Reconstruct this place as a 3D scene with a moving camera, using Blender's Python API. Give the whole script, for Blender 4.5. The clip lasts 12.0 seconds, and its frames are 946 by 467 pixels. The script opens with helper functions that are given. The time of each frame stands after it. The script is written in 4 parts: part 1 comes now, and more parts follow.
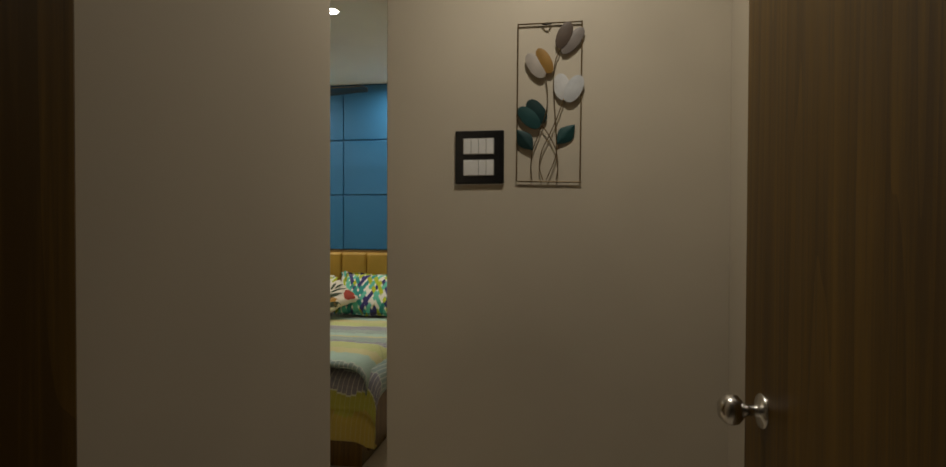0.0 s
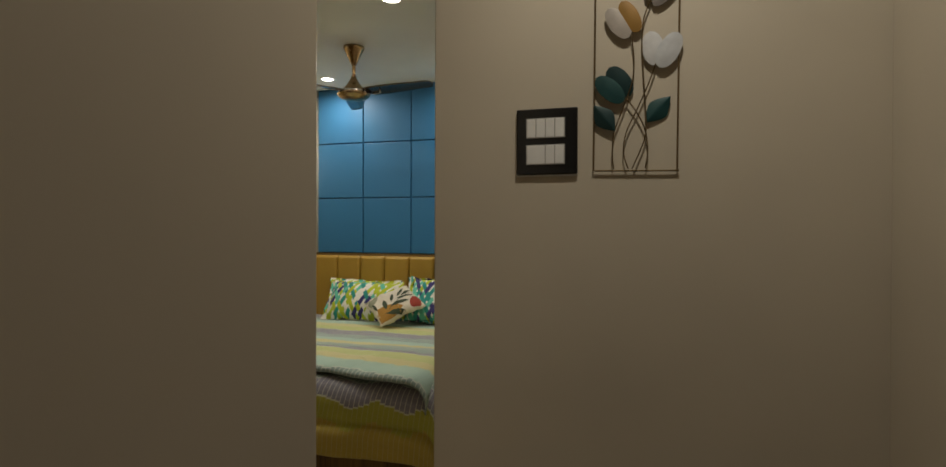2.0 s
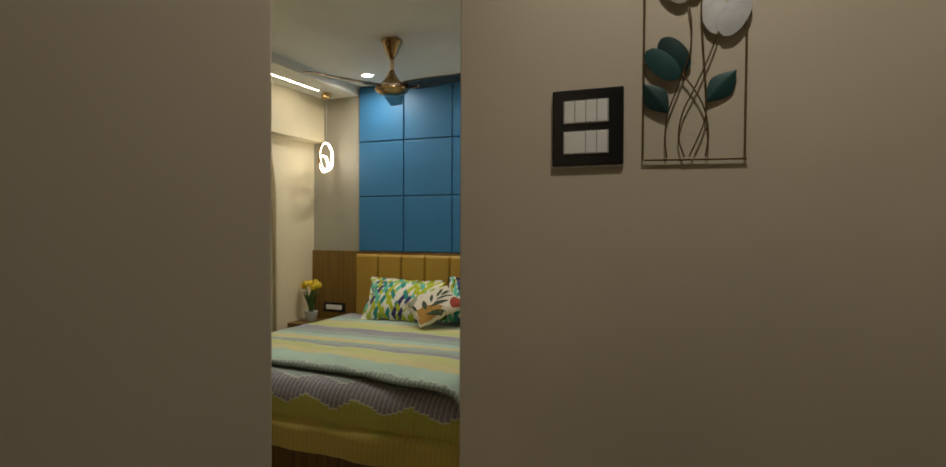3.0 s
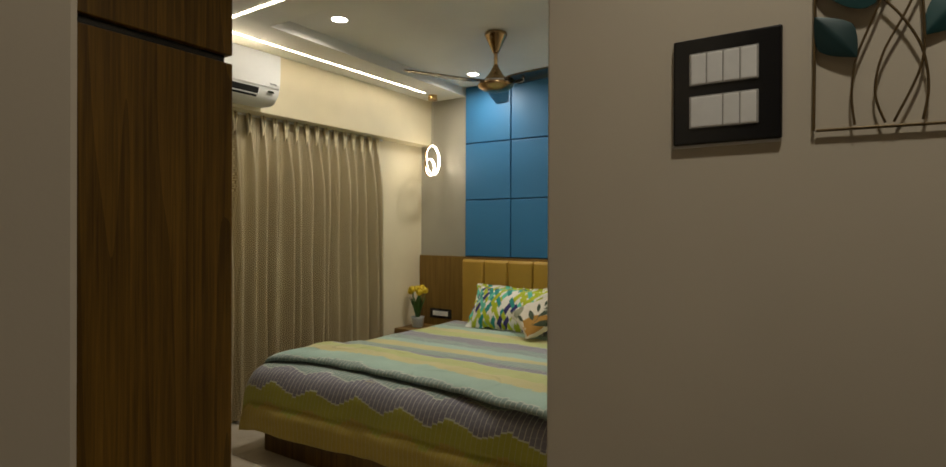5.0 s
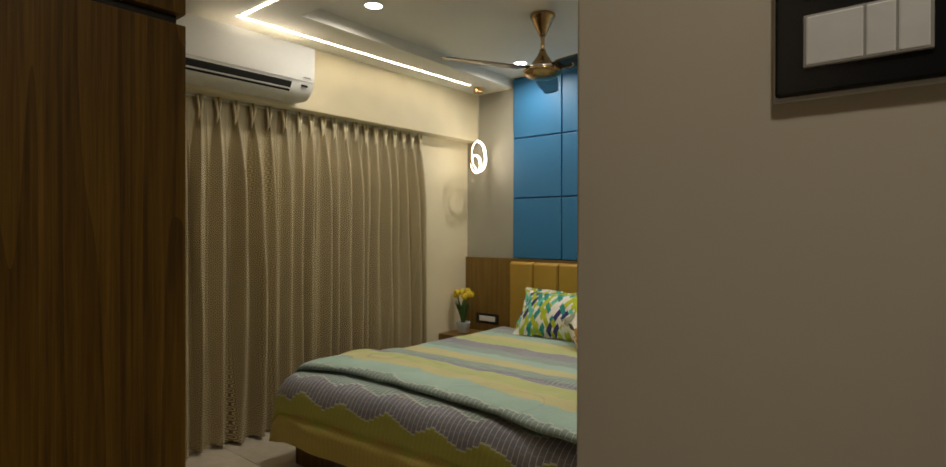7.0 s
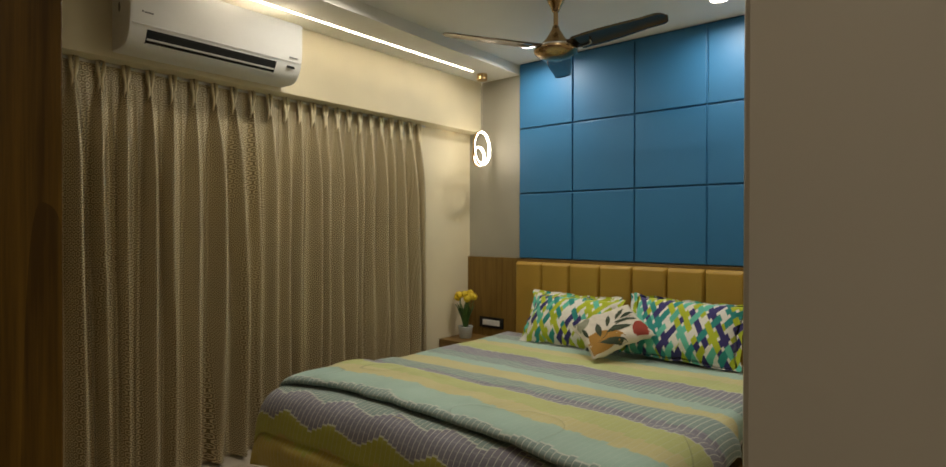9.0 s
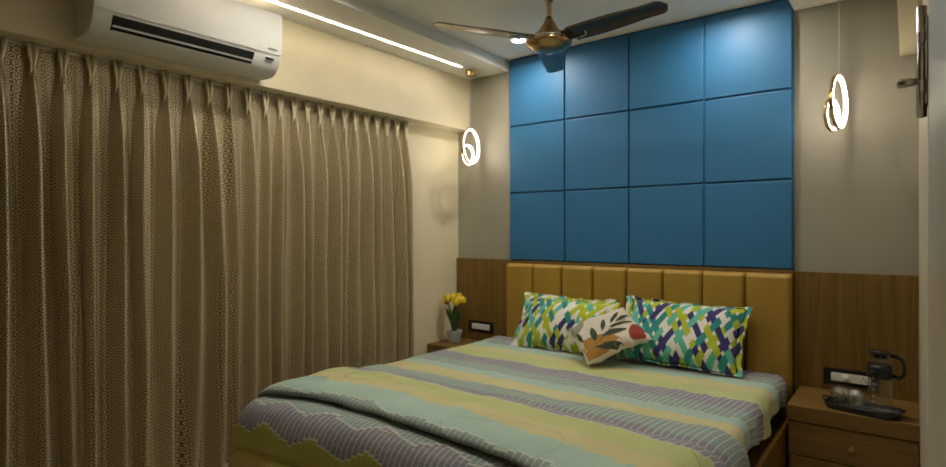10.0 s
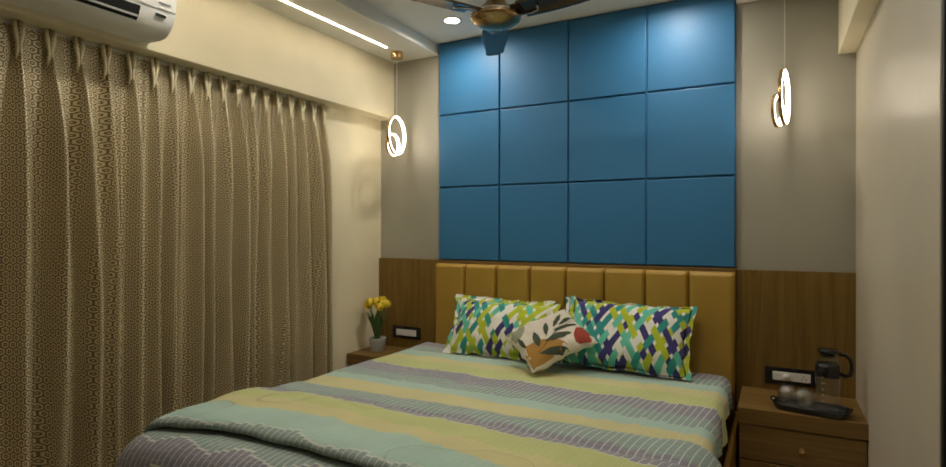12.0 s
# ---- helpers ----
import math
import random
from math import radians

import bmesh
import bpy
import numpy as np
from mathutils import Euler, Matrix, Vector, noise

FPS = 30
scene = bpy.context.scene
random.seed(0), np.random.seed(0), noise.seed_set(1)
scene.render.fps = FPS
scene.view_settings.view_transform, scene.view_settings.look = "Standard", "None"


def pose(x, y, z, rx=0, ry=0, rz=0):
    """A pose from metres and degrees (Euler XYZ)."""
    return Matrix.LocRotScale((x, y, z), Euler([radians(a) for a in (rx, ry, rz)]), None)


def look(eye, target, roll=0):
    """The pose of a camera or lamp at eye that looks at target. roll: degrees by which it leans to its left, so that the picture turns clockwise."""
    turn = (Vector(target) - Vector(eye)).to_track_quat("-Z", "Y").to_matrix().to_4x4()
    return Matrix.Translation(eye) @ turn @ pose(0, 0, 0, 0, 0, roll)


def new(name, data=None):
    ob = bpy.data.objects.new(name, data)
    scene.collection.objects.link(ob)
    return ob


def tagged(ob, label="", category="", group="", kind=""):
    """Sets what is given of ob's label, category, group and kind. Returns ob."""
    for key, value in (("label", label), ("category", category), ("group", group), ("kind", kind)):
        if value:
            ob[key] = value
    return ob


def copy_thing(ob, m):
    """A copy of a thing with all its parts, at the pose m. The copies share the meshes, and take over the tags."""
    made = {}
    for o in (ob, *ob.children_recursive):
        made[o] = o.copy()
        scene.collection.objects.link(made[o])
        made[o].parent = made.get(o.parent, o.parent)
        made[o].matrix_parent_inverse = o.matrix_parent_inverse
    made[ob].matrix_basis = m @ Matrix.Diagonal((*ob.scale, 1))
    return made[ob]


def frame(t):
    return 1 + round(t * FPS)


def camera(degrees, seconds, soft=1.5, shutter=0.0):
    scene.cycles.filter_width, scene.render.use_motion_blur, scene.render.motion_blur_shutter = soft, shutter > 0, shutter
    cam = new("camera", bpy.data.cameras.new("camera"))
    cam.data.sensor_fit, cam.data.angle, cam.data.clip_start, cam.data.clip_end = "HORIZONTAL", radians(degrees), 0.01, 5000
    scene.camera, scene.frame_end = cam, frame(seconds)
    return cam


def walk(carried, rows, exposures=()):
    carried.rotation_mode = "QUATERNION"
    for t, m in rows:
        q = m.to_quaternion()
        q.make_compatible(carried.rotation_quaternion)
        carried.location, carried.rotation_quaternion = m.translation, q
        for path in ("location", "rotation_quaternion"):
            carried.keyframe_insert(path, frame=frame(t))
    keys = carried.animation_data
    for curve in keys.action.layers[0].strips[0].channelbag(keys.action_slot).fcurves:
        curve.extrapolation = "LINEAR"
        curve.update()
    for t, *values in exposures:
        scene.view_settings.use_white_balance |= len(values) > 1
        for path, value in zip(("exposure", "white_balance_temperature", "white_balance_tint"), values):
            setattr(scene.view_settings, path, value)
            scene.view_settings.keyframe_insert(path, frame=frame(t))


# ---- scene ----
cam = camera(80.2, 12.0)
PATH = [
    (0, (2.898, 3.139, 1.273), (2.582, 5.114, 1.245), 0.2),
    (0.5, (2.889, 3.212, 1.271), (2.514, 5.176, 1.247), 0.2),
    (1, (2.882, 3.294, 1.268), (2.442, 5.244, 1.25), 0.2),
    (1.5, (2.876, 3.376, 1.272), (2.367, 5.31, 1.253), 0.2),
    (2, (2.875, 3.452, 1.266), (2.294, 5.366, 1.252), 0.2),
    (2.5, (2.872, 3.539, 1.27), (2.215, 5.428, 1.251), 0.2),
    (4.5, (2.817, 3.821, 1.26), (1.806, 5.547, 1.254), 0.2),
    (5, (2.8, 3.894, 1.266), (1.696, 5.562, 1.261), 0.2),
    (5.5, (2.783, 3.968, 1.27), (1.596, 5.578, 1.264), 0.2),
    (6, (2.759, 4.044, 1.268), (1.517, 5.611, 1.264), 0.2),
    (6.5, (2.731, 4.115, 1.271), (1.468, 5.666, 1.266), 0.2),
    (7, (2.7, 4.177, 1.271), (1.433, 5.724, 1.265), 0.1),
    (9, (2.460, 4.413, 1.266), (1.197, 5.964, 1.254), 0.10),
    (9.5, (2.396, 4.456, 1.264), (1.145, 6.016, 1.254), 0.04),
    (10, (2.355, 4.513, 1.256), (1.130, 6.094, 1.252), -0.05),
    (10.5, (2.284, 4.556, 1.250), (1.111, 6.176, 1.248), -0.03),
    (11, (2.200, 4.593, 1.244), (1.095, 6.260, 1.242), 0.06),
    (11.5, (2.117, 4.637, 1.239), (1.093, 6.355, 1.237), 0.08),
    (12, (2.037, 4.690, 1.237), (1.094, 6.454, 1.234), 0.09),
]

walk(cam, [(t, look(eye, target, roll)) for t, eye, target, roll in PATH])

# ---- light: warm LED downlights, LED ceiling profile, two ring pendants; no daylight ----
scene.view_settings.exposure = 0.0
WARM = (1.0, 0.915, 0.775)
world = bpy.data.worlds.new("night")
world.use_nodes = True
world.node_tree.nodes["Background"].inputs[0].default_value = (0.01, 0.01, 0.012, 1)
world.node_tree.nodes["Background"].inputs[1].default_value = 0.2
scene.world = world

DOWNLIGHTS = [(0.26, 6.27, 2.545), (0.29, 7.68, 2.545), (1.55, 7.68, 2.545), (1.53, 6.31, 2.545), (2.89, 4.27, 2.47)]
DOWN_WATTS = [6.3, 6.3, 6.0, 6.1, 4.1]
DOWN_SPREAD = [170, 170, 170, 170, 140]
LED_GLOW, RING_GLOW, DISC_GLOW = 20.5, 11.3, 22.0


# ---- helpers of this scene ----
def part(name, bm, material, parent=None, label="", smooth=False):
    me = bpy.data.meshes.new(name)
    bm.to_mesh(me)
    bm.free()
    if smooth:
        me.shade_smooth()
    if material:
        me.materials.append(material)
    ob = new(name, me)
    if parent is not None:
        ob.parent = parent
    if label:
        ob["label"] = label
    return ob


def share(name, ob, m, parent=None):
    """Another object on the mesh of ob."""
    o = new(name, ob.data)
    o.matrix_basis = m
    o.parent = parent
    return o


def thing(name, label, category, m=None, group=""):
    e = new(name)
    e.empty_display_size = 0.05
    if m is not None:
        e.matrix_basis = m
    return tagged(e, label, category, group)


def setting(ob, label, category):
    return tagged(ob, label, category, kind="structure")


def box(bm, x0, x1, y0, y1, z0, z1, bevel=0.0, seg=2):
    b = bmesh.new() if bm is None else bm
    r = bmesh.ops.create_cube(b, size=1.0)
    bmesh.ops.scale(b, verts=r["verts"], vec=(x1 - x0, y1 - y0, z1 - z0))
    bmesh.ops.translate(b, verts=r["verts"], vec=((x0 + x1) / 2, (y0 + y1) / 2, (z0 + z1) / 2))
    if bevel > 0:
        es = list({e for v in r["verts"] for e in v.link_edges})
        bmesh.ops.bevel(b, geom=es, offset=bevel, segments=seg, affect="EDGES", profile=0.5)
    return b


def lathe(profile, n=32, bm=None):
    """Turns (radius, z) pairs round the z axis."""
    b = bmesh.new() if bm is None else bm
    rings = []
    for r, z in profile:
        if r < 1e-6:
            rings.append([b.verts.new((0, 0, z))])
        else:
            rings.append([b.verts.new((r * math.cos(2 * math.pi * k / n), r * math.sin(2 * math.pi * k / n), z)) for k in range(n)])
    for a, c in zip(rings, rings[1:]):
        for k in range(n):
            q = [a[k % len(a)], a[(k + 1) % len(a)], c[(k + 1) % len(c)], c[k % len(c)]]
            q = list(dict.fromkeys(q))
            if len(q) > 2:
                b.faces.new(q)
    bmesh.ops.recalc_face_normals(b, faces=b.faces)
    return b


def sweep(points, radii, n=8, bm=None, closed=False):
    """A tube along points; radii one number or one a point."""
    b = bmesh.new() if bm is None else bm
    pts = [Vector(p) for p in points]
    rad = radii if isinstance(radii, (list, tuple)) else [radii] * len(pts)
    rings, up = [], None
    for k, p in enumerate(pts):
        a, c = (pts[k - 1], pts[(k + 1) % len(pts)]) if closed else (pts[max(k - 1, 0)], pts[min(k + 1, len(pts) - 1)])
        d = (c - a).normalized()
        if up is None:
            up = d.orthogonal().normalized()
        up = (up - d * up.dot(d)).normalized()
        side = d.cross(up)
        rings.append([b.verts.new(p + rad[k] * (math.cos(2 * math.pi * i / n) * up + math.sin(2 * math.pi * i / n) * side)) for i in range(n)])
    for a, c in zip(rings, rings[1:] + ([rings[0]] if closed else [])):
        for i in range(n):
            b.faces.new((a[i], a[(i + 1) % n], c[(i + 1) % n], c[i]))
    if not closed:
        b.faces.new(rings[0][::-1])
        b.faces.new(rings[-1])
    bmesh.ops.recalc_face_normals(b, faces=b.faces)
    return b


def sheet(fn, nu, nv, uv=None, bm=None):
    """A grid of points fn(u, v), u and v from 0 to 1, with a UV map from uv(u, v)."""
    b = bmesh.new() if bm is None else bm
    layer = b.loops.layers.uv.verify()
    vs = [[b.verts.new(fn(i / nu, j / nv)) for j in range(nv + 1)] for i in range(nu + 1)]
    for i in range(nu):
        for j in range(nv):
            f = b.faces.new((vs[i][j], vs[i + 1][j], vs[i + 1][j + 1], vs[i][j + 1]))
            for l, (a, c) in zip(f.loops, ((i, j), (i + 1, j), (i + 1, j + 1), (i, j + 1))):
                l[layer].uv = uv(a / nu, c / nv) if uv else (a / nu, c / nv)
    return b


# ---- materials ----
class Nodes:
    """Short hand for a node tree."""

    def __init__(self, name):
        self.m = bpy.data.materials.new(name)
        self.m.use_nodes = True
        self.t = self.m.node_tree
        self.bsdf = self.t.nodes["Principled BSDF"]

    def n(self, kind, **props):
        node = self.t.nodes.new("ShaderNode" + kind)
        for k, v in props.items():
            setattr(node, k, v)
        return node

    def link(self, a, b):
        self.t.links.new(a, b)

    def math(self, op, a, b=None, c=None):
        node = self.n("Math", operation=op)
        for k, v in enumerate((a, b, c)):
            if v is None:
                continue
            if isinstance(v, (int, float)):
                node.inputs[k].default_value = v
            else:
                self.link(v, node.inputs[k])
        return node.outputs[0]

    def mix(self, fac, a, b, kind="MIX"):
        node = self.n("MixRGB", blend_type=kind)
        for k, v in enumerate((fac, a, b)):
            if isinstance(v, (int, float)):
                node.inputs[k].default_value = v
            elif isinstance(v, tuple):
                node.inputs[k].default_value = (*v[:3], 1)
            else:
                self.link(v, node.inputs[k])
        return node.outputs[0]

    def coords(self, which="Object", scale=(1, 1, 1), rot=(0, 0, 0)):
        tc = self.n("TexCoord")
        mp = self.n("Mapping")
        mp.inputs["Scale"].default_value = scale
        mp.inputs["Rotation"].default_value = rot
        self.link(tc.outputs[which], mp.inputs[0])
        return mp.outputs[0]

    def noise(self, vec, scale, detail=4.0, rough=0.55, out=0):
        node = self.n("TexNoise")
        node.inputs["Scale"].default_value = scale
        node.inputs["Detail"].default_value = detail
        node.inputs["Roughness"].default_value = rough
        self.link(vec, node.inputs["Vector"])
        return node.outputs[out]

    def ramp(self, fac, stops, mode="LINEAR"):
        node = self.n("ValToRGB")
        node.color_ramp.interpolation = mode
        el = node.color_ramp.elements
        while len(el) < len(stops):
            el.new(0.5)
        for e, (p, c) in zip(el, stops):
            e.position = p
            e.color = (*c[:3], 1) if isinstance(c, tuple) else (c, c, c, 1)
        self.link(fac, node.inputs[0])
        return node.outputs[0]

    def bump(self, height, strength, dist=0.002):
        node = self.n("Bump")
        node.inputs["Strength"].default_value = strength
        node.inputs["Distance"].default_value = dist
        self.link(height, node.inputs["Height"])
        self.link(node.outputs[0], self.bsdf.inputs["Normal"])

    def set(self, **kw):
        for k, v in kw.items():
            s = self.bsdf.inputs[k.replace("_", " ")]
            if isinstance(v, (int, float)):
                s.default_value = v
            elif isinstance(v, tuple):
                s.default_value = (*v, 1) if len(v) == 3 else v
            else:
                self.link(v, s)
        return self


def paint(name, colour, rough=0.55, vary=0.06, grain=220.0, relief=0.12):
    n = Nodes(name)
    c = n.coords()
    big = n.noise(c, 1.3, 3.0)
    small = n.noise(c, grain, 3.0)
    dark = tuple(k * (1 - 2.2 * vary) for k in colour)
    light = tuple(min(1, k * (1 + vary)) for k in colour)
    n.set(Base_Color=n.ramp(big, [(0.3, dark), (0.7, light)]), Roughness=n.math("ADD", n.math("MULTIPLY", small, 0.12), rough - 0.06))
    n.bump(small, relief, 0.0012)
    return n.m


def wood(name, dark, light, along="z", rough=0.42, scale=1.0):
    n = Nodes(name)

    def streak(w, l):
        return {"z": (w, w, l), "y": (w, l, w), "x": (l, w, w)}[along]
    broad = n.noise(n.coords(scale=streak(5.0 * scale, 0.5)), 1.0, 3.0, 0.6)
    g = n.noise(n.coords(scale=streak(38.0 * scale, 1.3)), 1.0, 5.0, 0.65)
    f = n.noise(n.coords(scale=streak(190.0, 5.0)), 1.0, 3.0, 0.6)
    # cathedral figure: contour lines of a long stretched noise
    hill = n.noise(n.coords(scale=streak(5.5 * scale, 0.22)), 1.0, 2.0, 0.4)
    rings = n.math("FRACT", n.math("MULTIPLY", hill, 17.0))
    tone = n.math("ADD", n.math("ADD", n.math("MULTIPLY", broad, 0.22), n.math("MULTIPLY", g, 0.36)), n.math("ADD", n.math("MULTIPLY", f, 0.27), n.math("MULTIPLY", rings, 0.09)))
    mid = tuple((a + b) / 2 for a, b in zip(dark, light))
    n.set(Base_Color=n.ramp(tone, [(0.39, dark), (0.5, mid), (0.61, light)]), Roughness=n.math("ADD", n.math("MULTIPLY", f, 0.2), rough - 0.1), Specular_IOR_Level=0.3)
    n.bump(tone, 0.12, 0.001)
    return n.m


def plain(name, colour, rough=0.4, metal=0.0, coat=0.0, vary=0.05):
    n = Nodes(name)
    s = n.noise(n.coords(), 35.0, 4.0)
    n.set(Base_Color=n.ramp(s, [(0.25, tuple(k * (1 - vary) for k in colour)), (0.75, tuple(min(1, k * (1 + vary)) for k in colour))]),
          Roughness=n.math("ADD", n.math("MULTIPLY", s, 0.1), rough - 0.05), Metallic=metal, Coat_Weight=coat)
    return n.m


def glow(name, colour, strength):
    n = Nodes(name)
    n.set(Base_Color=(0.8, 0.8, 0.8), Emission_Color=colour, Emission_Strength=strength)
    return n.m


def glass(name, rough=0.02, facets=0.0, gloss=0.05):
    """Thin clear glass: what lies behind shows through, the gloss grows at grazing angles."""
    n = Nodes(name)
    through_it, shine, both, rim = n.n("BsdfTransparent"), n.n("BsdfGlossy"), n.n("MixShader"), n.n("LayerWeight")
    through_it.inputs["Color"].default_value = (0.96, 0.965, 0.96, 1)
    shine.inputs["Roughness"].default_value = rough
    rim.inputs["Blend"].default_value = 0.35
    if facets:
        vor, bump = n.n("TexVoronoi"), n.n("Bump")
        vor.inputs["Scale"].default_value = facets
        n.link(n.coords(), vor.inputs["Vector"])
        bump.inputs["Strength"].default_value, bump.inputs["Distance"].default_value = 0.6, 0.004
        n.link(vor.outputs[0], bump.inputs["Height"])
        n.link(bump.outputs[0], shine.inputs["Normal"])
        n.link(bump.outputs[0], rim.inputs["Normal"])
    n.link(n.math("ADD", gloss, n.math("MULTIPLY", n.math("POWER", rim.outputs["Facing"], 2.5), 0.75)), both.inputs[0])
    n.link(through_it.outputs[0], both.inputs[1])
    n.link(shine.outputs[0], both.inputs[2])
    n.link(both.outputs[0], n.t.nodes["Material Output"].inputs["Surface"])
    n.t.nodes.remove(n.bsdf)
    return n.m


WALL = paint("beige_wall_paint", (0.60, 0.54, 0.435), 0.34, 0.05, 220.0, 0.05)
CREAM = paint("cream_wall_paint", (0.78, 0.70, 0.50), 0.5)
GREY_WALL = paint("taupe_wall_paint", (0.355, 0.340, 0.282), 0.42)
CEILING = paint("white_ceiling_paint", (0.85, 0.83, 0.78), 0.6, 0.03)
BLUE = paint("blue_lacquer", (0.025, 0.157, 0.345), 0.50, 0.04, 160.0, 0.06)
OAK = wood("brown_oak_laminate", (0.140, 0.080, 0.017), (0.245, 0.150, 0.036))
OAK_X = wood("brown_oak_laminate_lengthwise", (0.145, 0.083, 0.022), (0.25, 0.150, 0.046), "x")
DARK_OAK = wood("dark_oak_laminate", (0.072, 0.035, 0.003), (0.215, 0.115, 0.012))
DOOR_WOOD = wood("brown_door_veneer", (0.068, 0.035, 0.003), (0.165, 0.090, 0.009))
LED = glow("led_profile_glow", (1.0, 0.86, 0.64), LED_GLOW)
RING = glow("ring_lamp_glow", (1.0, 0.88, 0.70), RING_GLOW)
DISC = glow("downlight_glow", (1.0, 0.90, 0.76), DISC_GLOW)
WHITE_PLASTIC = plain("white_plastic", (0.78, 0.78, 0.76), 0.35)
BLACK_PLASTIC = plain("black_gloss_plastic", (0.012, 0.012, 0.013), 0.22)
CHROME = plain("brushed_steel", (0.62, 0.60, 0.57), 0.25, 1.0)
GOLD = plain("brushed_gold_metal", (0.62, 0.42, 0.20), 0.28, 1.0)


def tile_floor():
    n = Nodes("beige_marble_tile")
    c = n.coords()
    v = n.noise(c, 2.2, 8.0, 0.62)
    w = n.noise(c, 14.0, 5.0)
    base = n.mix(0.3, n.ramp(v, [(0.3, (0.52, 0.45, 0.36)), (0.7, (0.70, 0.63, 0.52))]), n.ramp(w, [(0.3, (0.50, 0.44, 0.35)), (0.7, (0.72, 0.66, 0.56))]))
    info = n.n("ObjectInfo")
    tone = n.ramp(info.outputs["Random"], [(0.0, (0.93, 0.93, 0.92)), (1.0, (1.0, 1.0, 1.0))])
    n.set(Base_Color=n.mix(1.0, base, tone, "MULTIPLY"), Roughness=n.math("ADD", 0.18, n.math("MULTIPLY", w, 0.10)))
    return n.m


FLOOR = tile_floor()

# ---- structure: bedroom x -0.52..2.40, y 4.0..8.03; entry passage and corridor towards smaller y ----
LOW, HIGH, TOP = 2.47, 2.545, 2.75
# everything along the window wall stands a little askew to the bed wall
SKEW = Matrix.Translation((-0.40, 8.03, 0)) @ Matrix.Rotation(radians(-1.7), 4, "Z") @ Matrix.Translation((0.40, -8.03, 0))

floor = setting(part("floor", box(None, -0.9, 4.2, 0.9, 8.25, -0.1, -0.004), paint("grey_tile_grout", (0.30, 0.27, 0.23), 0.8)), "beige marble tile floor of the bedroom and passage", "floor")
setting(part("wall_north", box(None, -0.9, 2.6, 8.03, 8.2, 0, TOP), GREY_WALL), "taupe painted wall behind the bed", "wall")
w = setting(part("wall_west", box(None, -0.72, -0.52, 3.7, 8.12, 0, TOP), CREAM), "cream painted wall behind the curtains", "wall")
w.matrix_basis = SKEW
w = setting(part("beam", box(None, -0.53, -0.40, 3.7, 8.03, 2.06, TOP, 0.004), CREAM), "cream painted beam above the curtains", "beam")
w.matrix_basis = SKEW

# east wall with the dark bathroom doorway
DOOR_Y0, DOOR_Y1 = 5.65, 6.44
setting(part("wall_east", box(None, 2.396, 2.52, DOOR_Y1, 8.03, 0, TOP, 0.003), WALL), "beige painted wall beside the bed", "wall")
setting(part("wall_east_near", box(None, 2.380, 2.52, 4.871, DOOR_Y0, 0, TOP, 0.003), WALL), "beige painted wall between passage and bathroom door", "wall")
setting(part("wall_east_lintel", box(None, 2.402, 2.52, DOOR_Y0, DOOR_Y1, 2.06, TOP), WALL), "beige painted wall above the bathroom door", "wall")
setting(part("beam_east", box(None, 2.322, 2.396, DOOR_Y1 + 0.02, 8.03, 2.13, LOW, 0.003), CREAM), "short cream beam at the head of the east wall", "beam")

# passage walls
setting(part("wall_passage_end", box(None, 2.375, 3.47, 4.765, 4.870, 0, TOP, 0.004), WALL), "beige painted wall with switch plate and flower relief", "wall")
setting(part("wall_passage_east", box(None, 3.348, 3.47, 1.0, 4.764, 0, TOP), WALL), "beige painted side wall of the passage", "wall")
setting(part("wall_passage_west", box(None, 2.41, 2.527, 3.50, 4.002, 0, TOP, 0.004), WALL), "beige painted side wall of the entry passage", "wall")
setting(part("wall_south", box(None, -0.9, 2.41, 3.88, 3.999, 0, TOP), WALL), "beige painted wall behind the wardrobe", "wall")
setting(part("wall_corridor_west", box(None, 1.7, 1.8, 1.0, 3.36, 0, TOP), WALL), "beige corridor wall", "wall")
setting(part("wall_corridor_south", box(None, 1.7, 3.45, 0.9, 1.0, 0, TOP), WALL), "beige corridor end wall", "wall")
setting(part("wall_corridor_north", box(None, 1.8, 2.46, 3.36, 3.499, 0, TOP), WALL), "beige wall beside the bedroom door frame", "wall")
setting(part("wall_door_lintel", box(None, 2.46, 3.348, 3.36, 3.499, 2.10, TOP), WALL), "beige wall above the bedroom door", "wall")

# bathroom beyond the dark doorway
setting(part("wall_bath", box(box(box(box(None, 2.52, 3.4, 5.0, 5.1, 0, TOP), 2.52, 3.4, 6.9, 7.0, 0, TOP), 3.3, 3.4, 5.1, 6.9, 0, TOP), 2.52, 3.4, 4.88, 4.99, 0, TOP), WALL),
        "walls of the unlit bathroom", "wall")

# ceiling: low band round a shallow tray over the bed
bm = box(None, -0.9, -0.02, 5.99, 8.2, LOW, TOP)
box(bm, 1.86, 4.2, 5.99, 8.2, LOW, TOP)
box(bm, -0.9, 4.2, 0.9, 5.99, LOW, TOP)
box(bm, -0.02, 1.86, 5.99, 8.2, HIGH, TOP)
setting(part("ceiling", bm, CEILING), "white false ceiling with a shallow tray over the bed", "ceiling")

# LED profile, an L in the low band
bm = box(None, -0.281, -0.265, 5.768, 7.72, LOW - 0.003, LOW + 0.004)
led = thing("led_profile", "slim L-shaped warm white LED profile let into the ceiling", "ceiling light")
part("diffuser", bm, LED, led).matrix_basis = Matrix.Translation((0.045, 0, 0)) @ SKEW
part("diffuser", box(None, -0.262, 1.9, 5.768, 5.784, LOW - 0.003, LOW + 0.004), LED, led)


